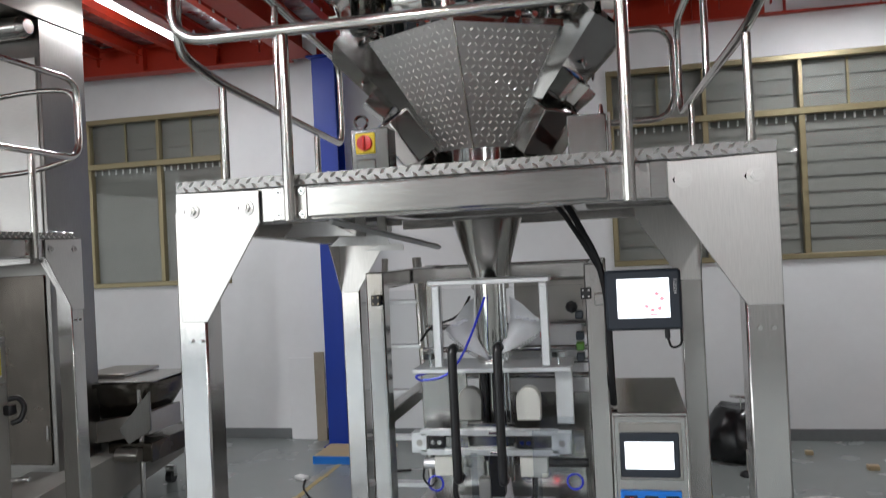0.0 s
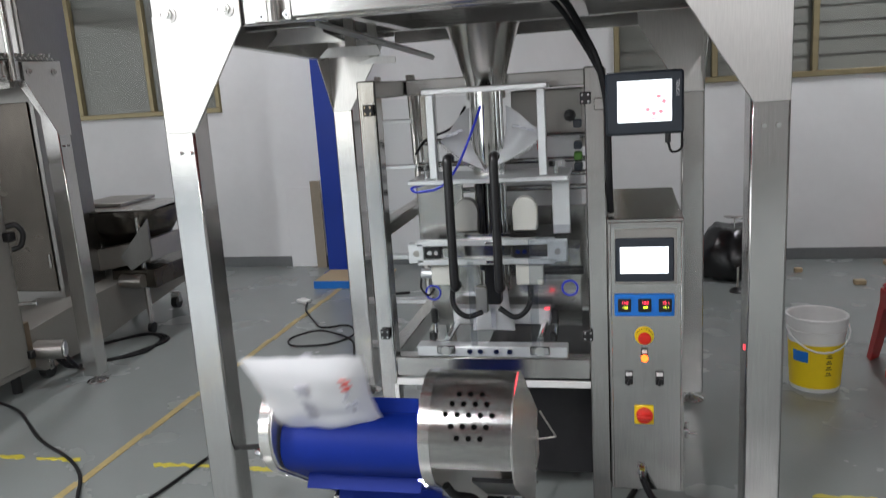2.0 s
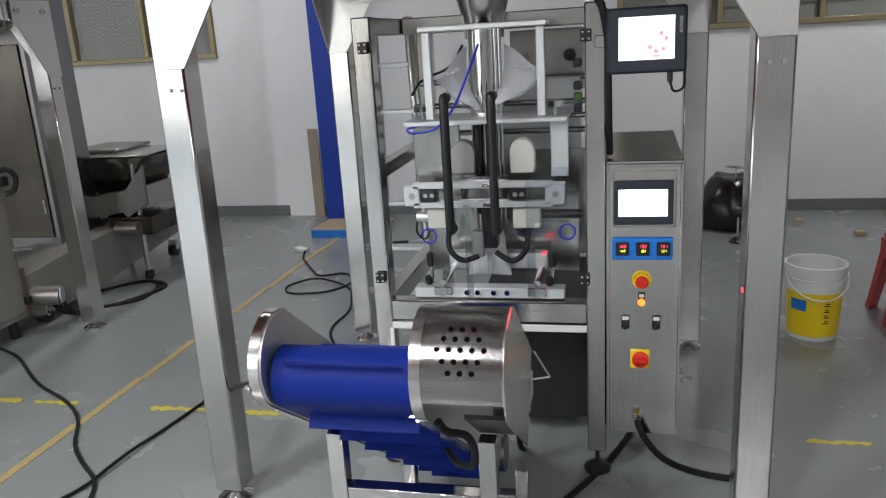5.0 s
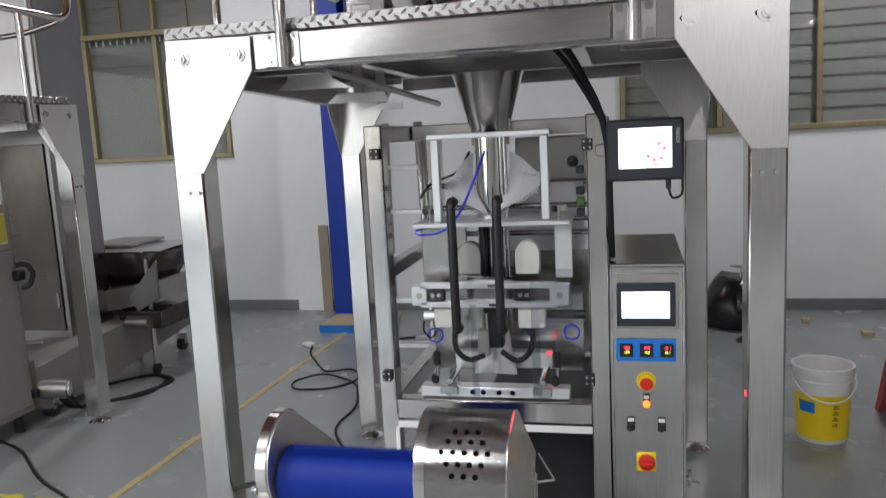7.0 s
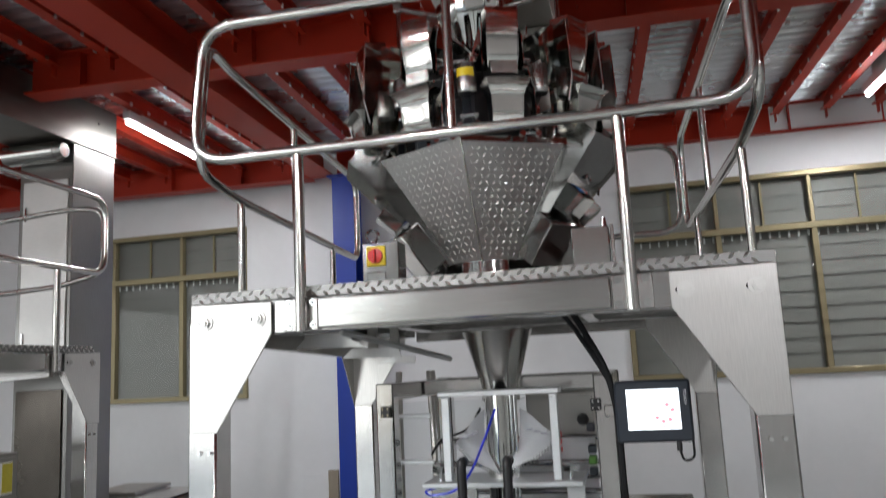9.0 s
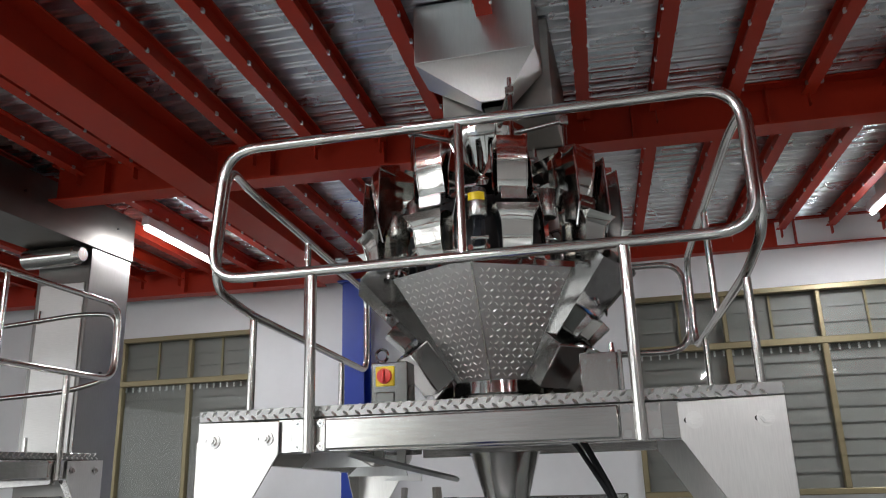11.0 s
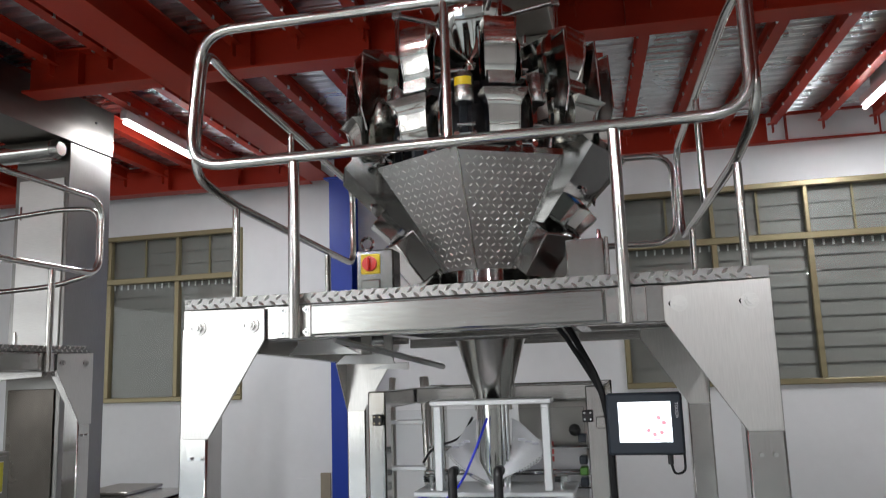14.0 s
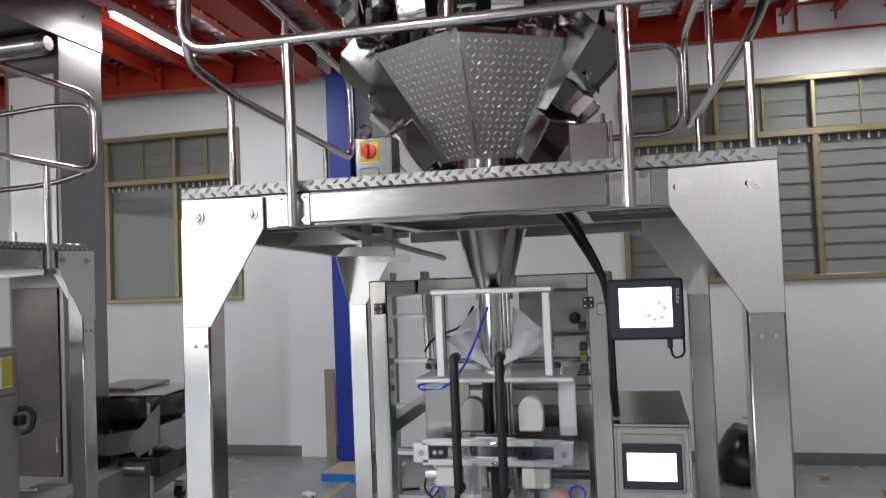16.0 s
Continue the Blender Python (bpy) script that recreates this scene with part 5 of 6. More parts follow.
def conveyor():
    ob = thing("takeoff_conveyor", "inclined conveyor with blue cleated belt and stainless guards", "conveyor", "", *SET)
    ob.scale = (FIT, FIT, FIT)
    bm = NB()
    n = 220
    rings = []
    for i in range(n):
        p, m, _ = belt_point(LOOP * i / n)
        q = p - m * 0.004
        rings.append([bm.verts.new((CX0, p.y, p.z)), bm.verts.new((CX1, p.y, p.z)), bm.verts.new((CX1, q.y, q.z)), bm.verts.new((CX0, q.y, q.z))])
    for i in range(n):
        a, b = rings[i], rings[(i + 1) % n]
        for k in range(4):
            bm.faces.new((a[k], a[(k + 1) % 4], b[(k + 1) % 4], b[k]))
    part("belt", bm, BELT, ob, "blue rubber belt")
    d = Vector((0, -math.cos(INCL), math.sin(INCL)))
    nn = Vector((0, math.sin(INCL), math.cos(INCL)))
    part("drum", rod(NB(), (CX0 + 0.002, CY, CZ), (CX1 - 0.002, CY, CZ), CR - 0.006, seg=32), STEEL_DULL, ob)
    low = Vector((0, CY, CZ)) - d * RUN
    part("drum", rod(NB(), (CX0 + 0.002, low.y, low.z), (CX1 - 0.002, low.y, low.z), CR - 0.006, seg=24), STEEL_DULL, ob)
    part("belt_bed", prism(NB(), [(p.y, p.z) for p in (Vector((0, CY, CZ)) - d * 0.1 + nn * 0.088, low + d * 0.1 + nn * 0.088, low + d * 0.1 + nn * 0.06, Vector((0, CY, CZ)) - d * 0.1 + nn * 0.06)], "x", CX0 + 0.004, CX1 - 0.004), STEEL_DULL, ob)
    c1 = Vector((0, GY, GZ))

    def outline(r, length, w):
        """A disc about the drum with a straight tail along the run, in y and z."""
        pts = []
        for k in range(0, 19):
            a = math.pi * k / 18.0
            v = c1 + r * (nn * math.cos(a) + d * math.sin(a))
            pts.append((v.y, v.z))
        for off in (-w, w):
            v = c1 - d * length + nn * off
            pts.append((v.y, v.z))
        return pts

    def rim(x0, x1, r, length, deep=0.006):
        """A folded edge that follows a guard's outline: round the disc and along the lower tail."""
        bm = NB()
        ring = []
        steps = [(nn * math.cos(math.pi * k / 24) + d * math.sin(math.pi * k / 24), 0.0) for k in range(25)] + [(-nn, length)]
        for v, back in steps:
            p, q = c1 + r * v - d * back, c1 + (r - deep) * v - d * back
            ring.append([bm.verts.new((x0, p.y, p.z)), bm.verts.new((x1, p.y, p.z)), bm.verts.new((x1, q.y, q.z)), bm.verts.new((x0, q.y, q.z))])
        for g, h in zip(ring, ring[1:]):
            for k in range(4):
                bm.faces.new((g[k], g[(k + 1) % 4], h[(k + 1) % 4], h[k]))
        bm.faces.new(ring[0]), bm.faces.new(ring[-1][::-1])
        return bm
    part("guard_disc", prism(NB(), outline(GR - 0.007, 1.72, 0.149), "x", -0.553, -0.547), GUARD, ob, "rounded stainless side guard")
    part("guard_rim", rim(-0.586, -0.5535, GR, 1.72), TUBE, ob)
    part("inner_guard", prism(NB(), outline(GR - 0.002, 1.72, 0.15), "x", -0.086, -0.080), GUARD, ob, "straight stainless guard along the belt")
    part("guard_flange", prism(NB(), [(p.y, p.z) for p in (c1 - d * 0.02 - nn * 0.158, c1 - d * 1.7 - nn * 0.158, c1 - d * 1.7 - nn * 0.163, c1 - d * 0.02 - nn * 0.163)], "x", -0.118, -0.079), TUBE, ob)
    # motor housing: a barrel that runs back along the belt, closed by a flat cheek, with vent holes
    x0, x1, r, tail = -0.078, 0.178, 0.172, 0.52
    bm = NB()
    grid = []
    sweep = [c1 - d * tail + nn * r] + [c1 + r * (nn * math.cos(math.pi * k / 30) + d * math.sin(math.pi * k / 30)) for k in range(25)]
    for v in sweep:
        grid.append([bm.verts.new((x, v.y, v.z)) for x in np.linspace(x0, x1, 5)])
    for g, h in zip(grid, grid[1:]):
        for k in range(4):
            bm.faces.new((g[k], g[k + 1], h[k + 1], h[k]))
    bmesh.ops.solidify(bm, geom=bm.faces[:], thickness=0.003)
    guard = part("motor_guard", bm, STEEL_H, ob, "perforated stainless motor guard")
    band = NB()
    ring = []
    for k in range(31):
        v = nn * math.cos(math.pi * k / 30) + d * math.sin(math.pi * k / 30)
        ring.append([band.verts.new((x, *(c1 + q * v)[1:])) for x, q in ((x0 - 0.009, r + 0.004), (x0 + 0.024, r + 0.004), (x0 + 0.024, r + 0.0005), (x0 - 0.009, r - 0.008))])
    for g, h in zip(ring, ring[1:]):
        for k in range(4):
            band.faces.new((g[k], g[(k + 1) % 4], h[(k + 1) % 4], h[k]))
    part("guard_band", band, STEEL_H, ob)
    bm = NB()
    for row, count, off in ((0, 3, 0), (1, 4, -0.0168), (2, 5, -0.0335), (3, 4, -0.0168), (4, 3, 0.0)):
        for k in range(count):
            x = 0.026 + off + k * 0.0335
            ang = radians(165) - row * radians(10.8)
            v = Vector((0, math.cos(ang), math.sin(ang)))
            rod(bm, (x, c1.y + (r - 0.002) * v.y, c1.z + (r - 0.002) * v.z), (x, c1.y + (r + 0.0014) * v.y, c1.z + (r + 0.0014) * v.z), 0.0082, seg=14)
    part("vent_hole", bm, HOLE, guard, "dark round vent holes")
    part("cheek_plate", prism(NB(), outline(r + 0.003, tail, r), "x", x1 + 0.001, x1 + 0.006), STEEL, ob, "flat stainless end cheek")
    # plate coloured black for the shade in the guard's open underside
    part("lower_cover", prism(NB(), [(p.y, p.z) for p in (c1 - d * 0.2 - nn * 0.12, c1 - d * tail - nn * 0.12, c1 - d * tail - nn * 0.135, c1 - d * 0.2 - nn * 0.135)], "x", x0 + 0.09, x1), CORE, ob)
    p, q = local(0.19, -0.62, 0.70), local(0.265, -0.40, 0.775)
    part("motor_box", box(NB(), p.x, q.x, p.y, q.y, p.z, q.z, 0.006), STEEL_DULL, ob, "dull steel gear motor box")
    for z in (0.72, 0.755):
        w = local(0.266, -0.58, z)
        part("bolt", bolt(NB(), w, (1, 0, 0), 0.011, 0.012), CHROME, ob)
    part("stay", rod(NB(), local(0.272, -0.42, 0.835), local(0.310, -0.40, 0.755), 0.004, seg=6), STEEL_DULL, ob)
    part("stay", rod(NB(), local(0.310, -0.40, 0.755), local(0.262, -0.42, 0.755), 0.004, seg=6), STEEL_DULL, ob)
    part("bolt", bolt(NB(), (-0.586, c1.y - 0.14, c1.z - 0.04), (-1, 0, 0), 0.012, 0.018), CHROME, ob)
    for p in ((-0.565, c1.y - 0.03, c1.z - 0.155), (-0.10, c1.y - 0.05, c1.z - 0.163)):
        part("bolt", bolt(NB(), p, (0, -0.6, -0.8), 0.008, 0.010), CHROME, ob)
    # glowing strip drawn for the red light reflected along the cheek's edge
    part("red_reflection", prism(NB(), [(v.y, v.z) for v in (c1 + (r + 0.003) * (nn * math.cos(a) + d * math.sin(a)) for a in (0.55, 0.7, 0.85, 1.0, 1.2))] + [(v.y, v.z) for v in (c1 + q * (nn * math.cos(a) + d * math.sin(a)) for a, q in ((1.0, r - 0.004), (0.8, r - 0.012)))], "x", x1 + 0.0065, x1 + 0.008), LASER, ob, "red light reflected on the guard edge")
    # stand
    legs = ((-0.515, 0.112), (0.045, 0.112), (-0.515, 1.0), (0.045, 1.0))
    for x, y in legs:
        top = CZ - (y - CY) * math.tan(INCL) - 0.13
        part("leg", box(NB(), x - 0.031, x + 0.031, y - 0.031, y + 0.031, GROUND + 0.115, top, 0.003), STEEL_V, ob)
        bm = NB()
        rod(bm, (x - 0.02, y, GROUND + 0.055), (x + 0.02, y, GROUND + 0.055), 0.055, seg=20)
        part("castor", bm, BLACK, ob, "black castor wheel")
        part("castor_fork", box(NB(), x - 0.026, x + 0.026, y - 0.02, y + 0.02, GROUND + 0.06, GROUND + 0.114, 0.003), STEEL, ob)
    for y, z in ((0.112, 0.0), (1.0, GROUND + 0.2)):
        part("stretcher", box(NB(), -0.483, 0.013, y - 0.03, y + 0.03, z, z + 0.046, 0.003), STEEL_H, ob)
    for x in (-0.515, 0.045):
        part("stretcher", box(NB(), x - 0.029, x + 0.029, 0.145, 0.967, GROUND + 0.2, GROUND + 0.246, 0.003), STEEL, ob)
    way = [local(*w) for w in ((0.115, -0.86, 0.86), (0.125, -0.84, 0.825), (0.165, -0.80, 0.80), (0.178, -0.79, 0.755), (0.172, -0.78, 0.71), (0.12, -0.72, 0.675), (0.07, -0.6, 0.64))]
    part("motor_cable", pipe(NB(), rounded(way, 0.06), 0.0135), RUBBER, ob, "thick black motor cable")
    return ob


CONVEYOR = conveyor()
CLEAT_COUNT = 15


def cleats():
    """The cleats ride on the belt; each is keyed round the loop."""
    made = []
    me = finish("cleat", box(NB(), CX0 + 0.05, CX1 - 0.03, -0.003, 0.003, 0.0, 0.047, 0.001), BELT)
    for k in range(CLEAT_COUNT):
        o = new("cleat", me)
        o.parent = CONVEYOR
        made.append((o, k * LOOP / CLEAT_COUNT))
    return made


CLEATS = cleats()


def bag_mesh():
    bm = NB()
    W, L, H = 0.158, 0.18, 0.036
    nx, ny = 12, 16
    for side in (1, -1):
        rows = []
        for j in range(ny + 1):
            v = j / ny * 2 - 1
            row = []
            for i in range(nx + 1):
                u = i / nx * 2 - 1
                puff = max(0, (1 - u * u)) ** 0.55 * max(0, 1 - abs(v) ** 3.5) ** 0.8 if abs(v) < 0.9 else 0
                w = W * (1 - 0.07 * math.cos(v * math.pi / 2) ** 2)
                z = side * (H * puff * (1 + 0.25 * noise.noise((u * 2.3, v * 2.7, side * 3.0)))) + 0.004 * noise.noise((u * 5, v * 5, 1.0))
                row.append(bm.verts.new((u * w, v * L + 0.006 * noise.noise((u * 3, 7, v)), z)))
            rows.append(row)
        for a, b in zip(rows, rows[1:]):
            for i in range(nx):
                bm.faces.new((a[i], a[i + 1], b[i + 1], b[i]))
    bmesh.ops.remove_doubles(bm, verts=bm.verts[:], dist=0.0012)
    return bm


def small(bm):
    """Brings a bag's part to its size on the conveyor."""
    bm.transform(Matrix.Scale(FIT * 1.1, 4))
    return bm


def bag():
    ob = thing("filled_bag", "sealed white plastic bag with faint red print", "bag", "filled bags")
    part("pouch", small(bag_mesh()), FILM, ob)
    bm = NB()
    box(bm, -0.012, 0.012, -0.14, 0.14, 0.033, 0.040, 0.002)
    part("back_seam", small(bm), PRINT_GREY, ob)
    for k in range(6):
        bm = NB()
        box(bm, 0.075 + 0.012 * (k % 2), 0.085 + 0.012 * (k % 2), -0.05 + 0.014 * k, -0.04 + 0.014 * k, 0.024, 0.036)
        part("print", small(bm), PRINT_RED, ob)
    for k in range(14):
        bm = NB()
        box(bm, -0.028 + 0.002 * (k % 3), 0.004 - 0.003 * (k % 2), -0.10 + 0.0115 * k, -0.0935 + 0.0115 * k, -0.0385, -0.033)
        part("front_print", small(bm), PRINT_GREY, ob)
    for x, y in ((0.085, 0.0), (0.099, 0.02), (0.085, -0.035), (0.094, -0.055), (0.108, -0.015)):
        bm = NB()
        box(bm, x, x + 0.008, y, y + 0.013, -0.0345, -0.026)
        part("front_print", small(bm), PRINT_GREY, ob)
    for k in range(5):
        bm = NB()
        box(bm, 0.088 + 0.01 * (k % 2), 0.104 + 0.01 * (k % 2), -0.115 + 0.011 * k, -0.108 + 0.011 * k, -0.030, -0.020)
        part("front_print", small(bm), PRINT_RED, ob)
    return ob


BAGS = [bag() for _ in range(4)]


# ---- the second line beside it ----
def bucket_elevator():
    ob = thing("bucket_elevator", "tall stainless steel bucket elevator with door panels", "elevator", "", 0, 0, 0)
    part("casing", box(NB(), -3.72, -3.27, 2.2, 2.65, 0.06, 3.50, 0.004), CASING, ob)
    part("head_duct", box(NB(), -3.74, -3.262, 0.2, 2.66, 3.505, 3.86, 0.004), DUCT, ob, "dull steel overhead duct")
    part("door", box(NB(), -3.68, -3.30, 2.188, 2.2, 1.99, 3.24, 0.004), GUARD, ob, "bright steel inspection door")
    part("door", box(NB(), -3.69, -3.31, 2.188, 2.2, 0.45, 1.75, 0.004), STEEL_DIM, ob, "stained steel lower door with dimmed colour")
    for z in (3.0, 2.1):
        part("door_handle", box(NB(), -3.655, -3.64, 2.176, 2.188, z - 0.05, z + 0.05, 0.003), CHROME, ob)
    part("latch", box(NB(), -3.345, -3.33, 2.18, 2.188, 0.62, 0.72, 0.003), WHITE, ob)
    bm = rod(NB(), (-3.76, 2.12, 3.43), (-3.33, 2.12, 3.43), 0.075, seg=24)
    part("motor_tube", bm, TUBE, ob, "round steel drive housing")
    part("shaft_end", rod(NB(), (-3.33, 2.12, 3.43), (-3.28, 2.12, 3.43), 0.07, 0.05, 20), STEEL, ob)
    bm = NB()
    for y, z in ((2.4, 2.6), (2.4, 1.3), (2.4, 0.8), (1.5, 3.7), (2.45, 3.72)):
        rod(bm, (-3.27, y, z), (-3.255, y, z), 0.009, seg=10)
    part("stud", bm, BLACK, ob)
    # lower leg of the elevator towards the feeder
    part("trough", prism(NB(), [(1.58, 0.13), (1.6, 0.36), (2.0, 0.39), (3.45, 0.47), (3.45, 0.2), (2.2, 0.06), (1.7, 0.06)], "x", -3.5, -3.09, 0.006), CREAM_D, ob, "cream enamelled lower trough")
    part("drive_motor", rod(NB(), (-3.2, 1.62, 0.22), (-2.95, 1.72, 0.2), 0.062, seg=20), STEEL_DULL, ob, "steel gear motor")
    part("motor_flange", rod(NB(), (-2.95, 1.72, 0.2), (-2.94, 1.725, 0.2), 0.05, seg=20), ALU, ob)
    for y in (1.75, 3.3):
        part("castor", rod(NB(), (-3.15, y, 0.05), (-3.10, y, 0.05), 0.05, seg=18), BLACK, ob)
        part("castor_fork", box(NB(), -3.165, -3.085, y - 0.02, y + 0.02, 0.05, 0.14, 0.003), STEEL, ob)
    part("brown_cover", box(NB(), -3.14, -3.07, 1.55, 1.60, 0.12, 0.42, 0.004), BROWN, ob, "brown edge plate")
    return ob


def vibrating_feeder():
    ob = thing("feeder_hopper", "stainless steel vibrating feeder hopper with flat rim", "hopper", "", -3.18, 2.9, 0)
    bm = NB()
    rings = []
    for z, w, d in ((0.93, 0.40, 0.33), (0.90, 0.40, 0.33), (0.895, 0.34, 0.28), (0.82, 0.34, 0.28), (0.68, 0.26, 0.2), (0.60, 0.12, 0.1)):
        rings.append([bm.verts.new((w * math.copysign(abs(math.cos(a)) ** 0.45, math.cos(a)), d * math.copysign(abs(math.sin(a)) ** 0.45, math.sin(a)), z)) for a in np.linspace(0, 2 * math.pi, 33)[:-1]])
    for a, b in zip(rings, rings[1:]):
        for k in range(32):
            bm.faces.new((a[k], a[(k + 1) % 32], b[(k + 1) % 32], b[k]))
    bm.faces.new(rings[-1])
    part("bowl", bm, STEEL_DIM, ob)
    bm = box(NB(), -0.36, 0.36, -0.3, 0.3, 0.933, 0.942, 0.002)
    bm.transform(Matrix.Rotation(radians(4), 4, "Z"))
    part("lid", bm, STEEL, ob, "flat steel lid")
    part("lid", box(NB(), -0.38, 0.02, -0.1, 0.36, 0.9455, 0.968, 0.003), STEEL_DULL, ob)
    part("chute", prism(NB(), [(-0.3, 0.62), (0.34, 0.72), (0.34, 0.56), (-0.3, 0.46)], "y", -0.3, 0.12, 0.004), STEEL_DULL, ob)
    part("bracket", prism(NB(), [(0.12, 0.6), (0.38, 0.88), (0.38, 0.6), (0.2, 0.5)], "y", -0.34, -0.32, 0.002), CASING, ob)
    part("handle", pipe(NB(), rounded([(-0.2, -0.3, 0.62), (-0.2, -0.34, 0.62), (-0.1, -0.34, 0.62), (-0.1, -0.3, 0.62)], 0.02), 0.007, 8), CHROME, ob)
    part("spring", rod(NB(), (-0.22, -0.28, 0.42), (-0.22, -0.28, 0.56), 0.05, seg=16), WHITE, ob, "white rubber spring")
    part("base", box(NB(), 0.0, 0.36, -0.3, 0.3, 0.36, 0.50, 0.006), STEEL_DIM, ob)
    for x, y in ((0.24, -0.25), (0.30, 0.3), (-0.3, 0.3)):
        part("leg", rod(NB(), (x, y, 0.08), (x, y, 0.88), 0.02, seg=12), STEEL, ob)
        part("castor", rod(NB(), (x - 0.015, y, 0.04), (x + 0.015, y, 0.04), 0.04, seg=16), BLACK, ob)
    part("motor", rod(NB(), (0.1, -0.33, 0.42), (0.28, -0.33, 0.42), 0.05, seg=18), STEEL_DULL, ob)
    return ob


def cream_cabinet():
    ob = thing("electric_cabinet", "cream enamelled electric cabinet with black latch", "cabinet", "", 0.07, 0.03, 0)
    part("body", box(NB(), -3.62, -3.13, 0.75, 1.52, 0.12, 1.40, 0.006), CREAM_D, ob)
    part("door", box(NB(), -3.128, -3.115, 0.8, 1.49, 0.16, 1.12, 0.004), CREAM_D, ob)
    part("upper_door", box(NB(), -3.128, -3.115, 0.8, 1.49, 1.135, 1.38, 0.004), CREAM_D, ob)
    w = part("window", box(NB(), -3.117, -3.112, 1.1, 1.46, 1.17, 1.35, 0.002), WHITE, ob)
    part("sticker", box(NB(), -3.1115, -3.110, 1.38, 1.455, 1.18, 1.345), TAPE, w, "bright yellow sticker")
    bm = pipe(NB(), rounded([(-3.115, 1.5, 1.03), (-3.07, 1.53, 1.04), (-3.04, 1.55, 0.98), (-3.06, 1.53, 0.9), (-3.1, 1.5, 0.89)], 0.05), 0.016, 10)
    box(bm, -3.13, -3.07, 1.46, 1.52, 0.94, 1.0, 0.008)
    part("latch", bm, BLACK, ob, "black cabinet latch handle")
    part("hinge", box(NB(), -3.13, -3.095, 1.495, 1.535, 0.2, 0.25, 0.004), BLACK, ob)
    part("knob", rod(NB(), (-3.12, 1.5, 0.55), (-3.02, 1.53, 0.55), 0.014), CHROME, ob)
    for y in (0.82, 1.45):
        part("foot", rod(NB(), (-3.2, y, 0), (-3.2, y, 0.125), 0.03), BLACK, ob)
        part("foot", rod(NB(), (-3.55, y, 0), (-3.55, y, 0.125), 0.03), BLACK, ob)
    return ob


bucket_elevator()
vibrating_feeder()
cream_cabinet()


# ---- loose things on the floor ----
def paint_bucket():
    ob = thing("plastic_bucket", "white plastic bucket with yellow and blue label", "bucket", "", 1.50, 1.86, 0)
    prof = [(0.0, 0.004), (0.118, 0.0), (0.122, 0.01), (0.139, 0.31), (0.144, 0.312), (0.146, 0.33), (0.142, 0.334), (0.146, 0.34), (0.147, 0.385), (0.151, 0.388), (0.151, 0.398), (0.144, 0.4), (0.138, 0.395), (0.118, 0.012), (0.0, 0.012)]
    part("pail", lathe(NB(), prof, seg=48), WHITE, ob)
    part("label", lathe(NB(), [(0.1238, 0.024), (0.1372, 0.262)], seg=48), YELLOW, ob, "yellow printed label")
    part("label_patch", lathe(NB(), [(0.1325, 0.165), (0.1359, 0.225)], seg=12, a0=205, a1=242), BLUEP, ob, "blue patch of the label")
    bm = NB()
    for k in range(4):
        a = radians(285)
        r = 0.1275 + k * 0.0022
        c = Vector((r * math.cos(a), r * math.sin(a), 0.10 + k * 0.032))
        t = Vector((-math.sin(a), math.cos(a), 0))
        n = Vector((math.cos(a), math.sin(a), 0))
        for dz, w in ((0, 0.016), (0.011, 0.01)):
            vs = [bm.verts.new(c + n * 0.0015 + t * w * sx + Vector((0, 0, dz + sz))) for sx, sz in ((-1, 0), (1, 0), (1, 0.006), (-1, 0.006))]
            bm.faces.new(vs)
    part("label_print", bm, BLACK, ob, "dark unreadable print", smooth=False)
    pts = [(-0.149, -0.02, 0.35)] + [(0.152 * math.cos(radians(a)), 0.152 * math.sin(radians(a)) - 0.02, 0.35 - 0.11 * math.sin(radians(a - 180))) for a in range(195, 350, 15)] + [(0.149, -0.02, 0.35)]
    part("handle", pipe(NB(), pts, 0.0045, 8), WHITE, ob, "white carrying handle")


def red_stool():
    ob = thing("plastic_stool", "red moulded plastic stool", "stool", "", 2.07, 2.12, 0)
    part("seat", box(NB(), -0.14, 0.14, -0.14, 0.14, 0.43, 0.455, 0.01), STOOL, ob)
    for sx in (-1, 1):
        for sy in (-1, 1):
            bm = NB()
            a = [(sx * 0.135, sy * 0.135), (sx * 0.05, sy * 0.135), (sx * 0.135, sy * 0.05)]
            b = [(sx * 0.185, sy * 0.185), (sx * 0.12, sy * 0.185), (sx * 0.185, sy * 0.12)]
            va = [bm.verts.new((x, y, 0.43)) for x, y in a]
            vb = [bm.verts.new((x, y, 0.0)) for x, y in b]
            bm.faces.new(va), bm.faces.new(vb[::-1])
            for k in range(3):
                bm.faces.new((va[k], va[(k + 1) % 3], vb[(k + 1) % 3], vb[k]))
            part("leg", bm, STOOL, ob)
    for sy in (-1, 1):
        part("apron", box(NB(), -0.13, 0.13, sy * 0.145 - 0.006, sy * 0.145 + 0.006, 0.33, 0.43, 0.003), STOOL, ob)
        part("apron", box(NB(), sy * 0.145 - 0.006, sy * 0.145 + 0.006, -0.13, 0.13, 0.33, 0.43, 0.003), STOOL, ob)


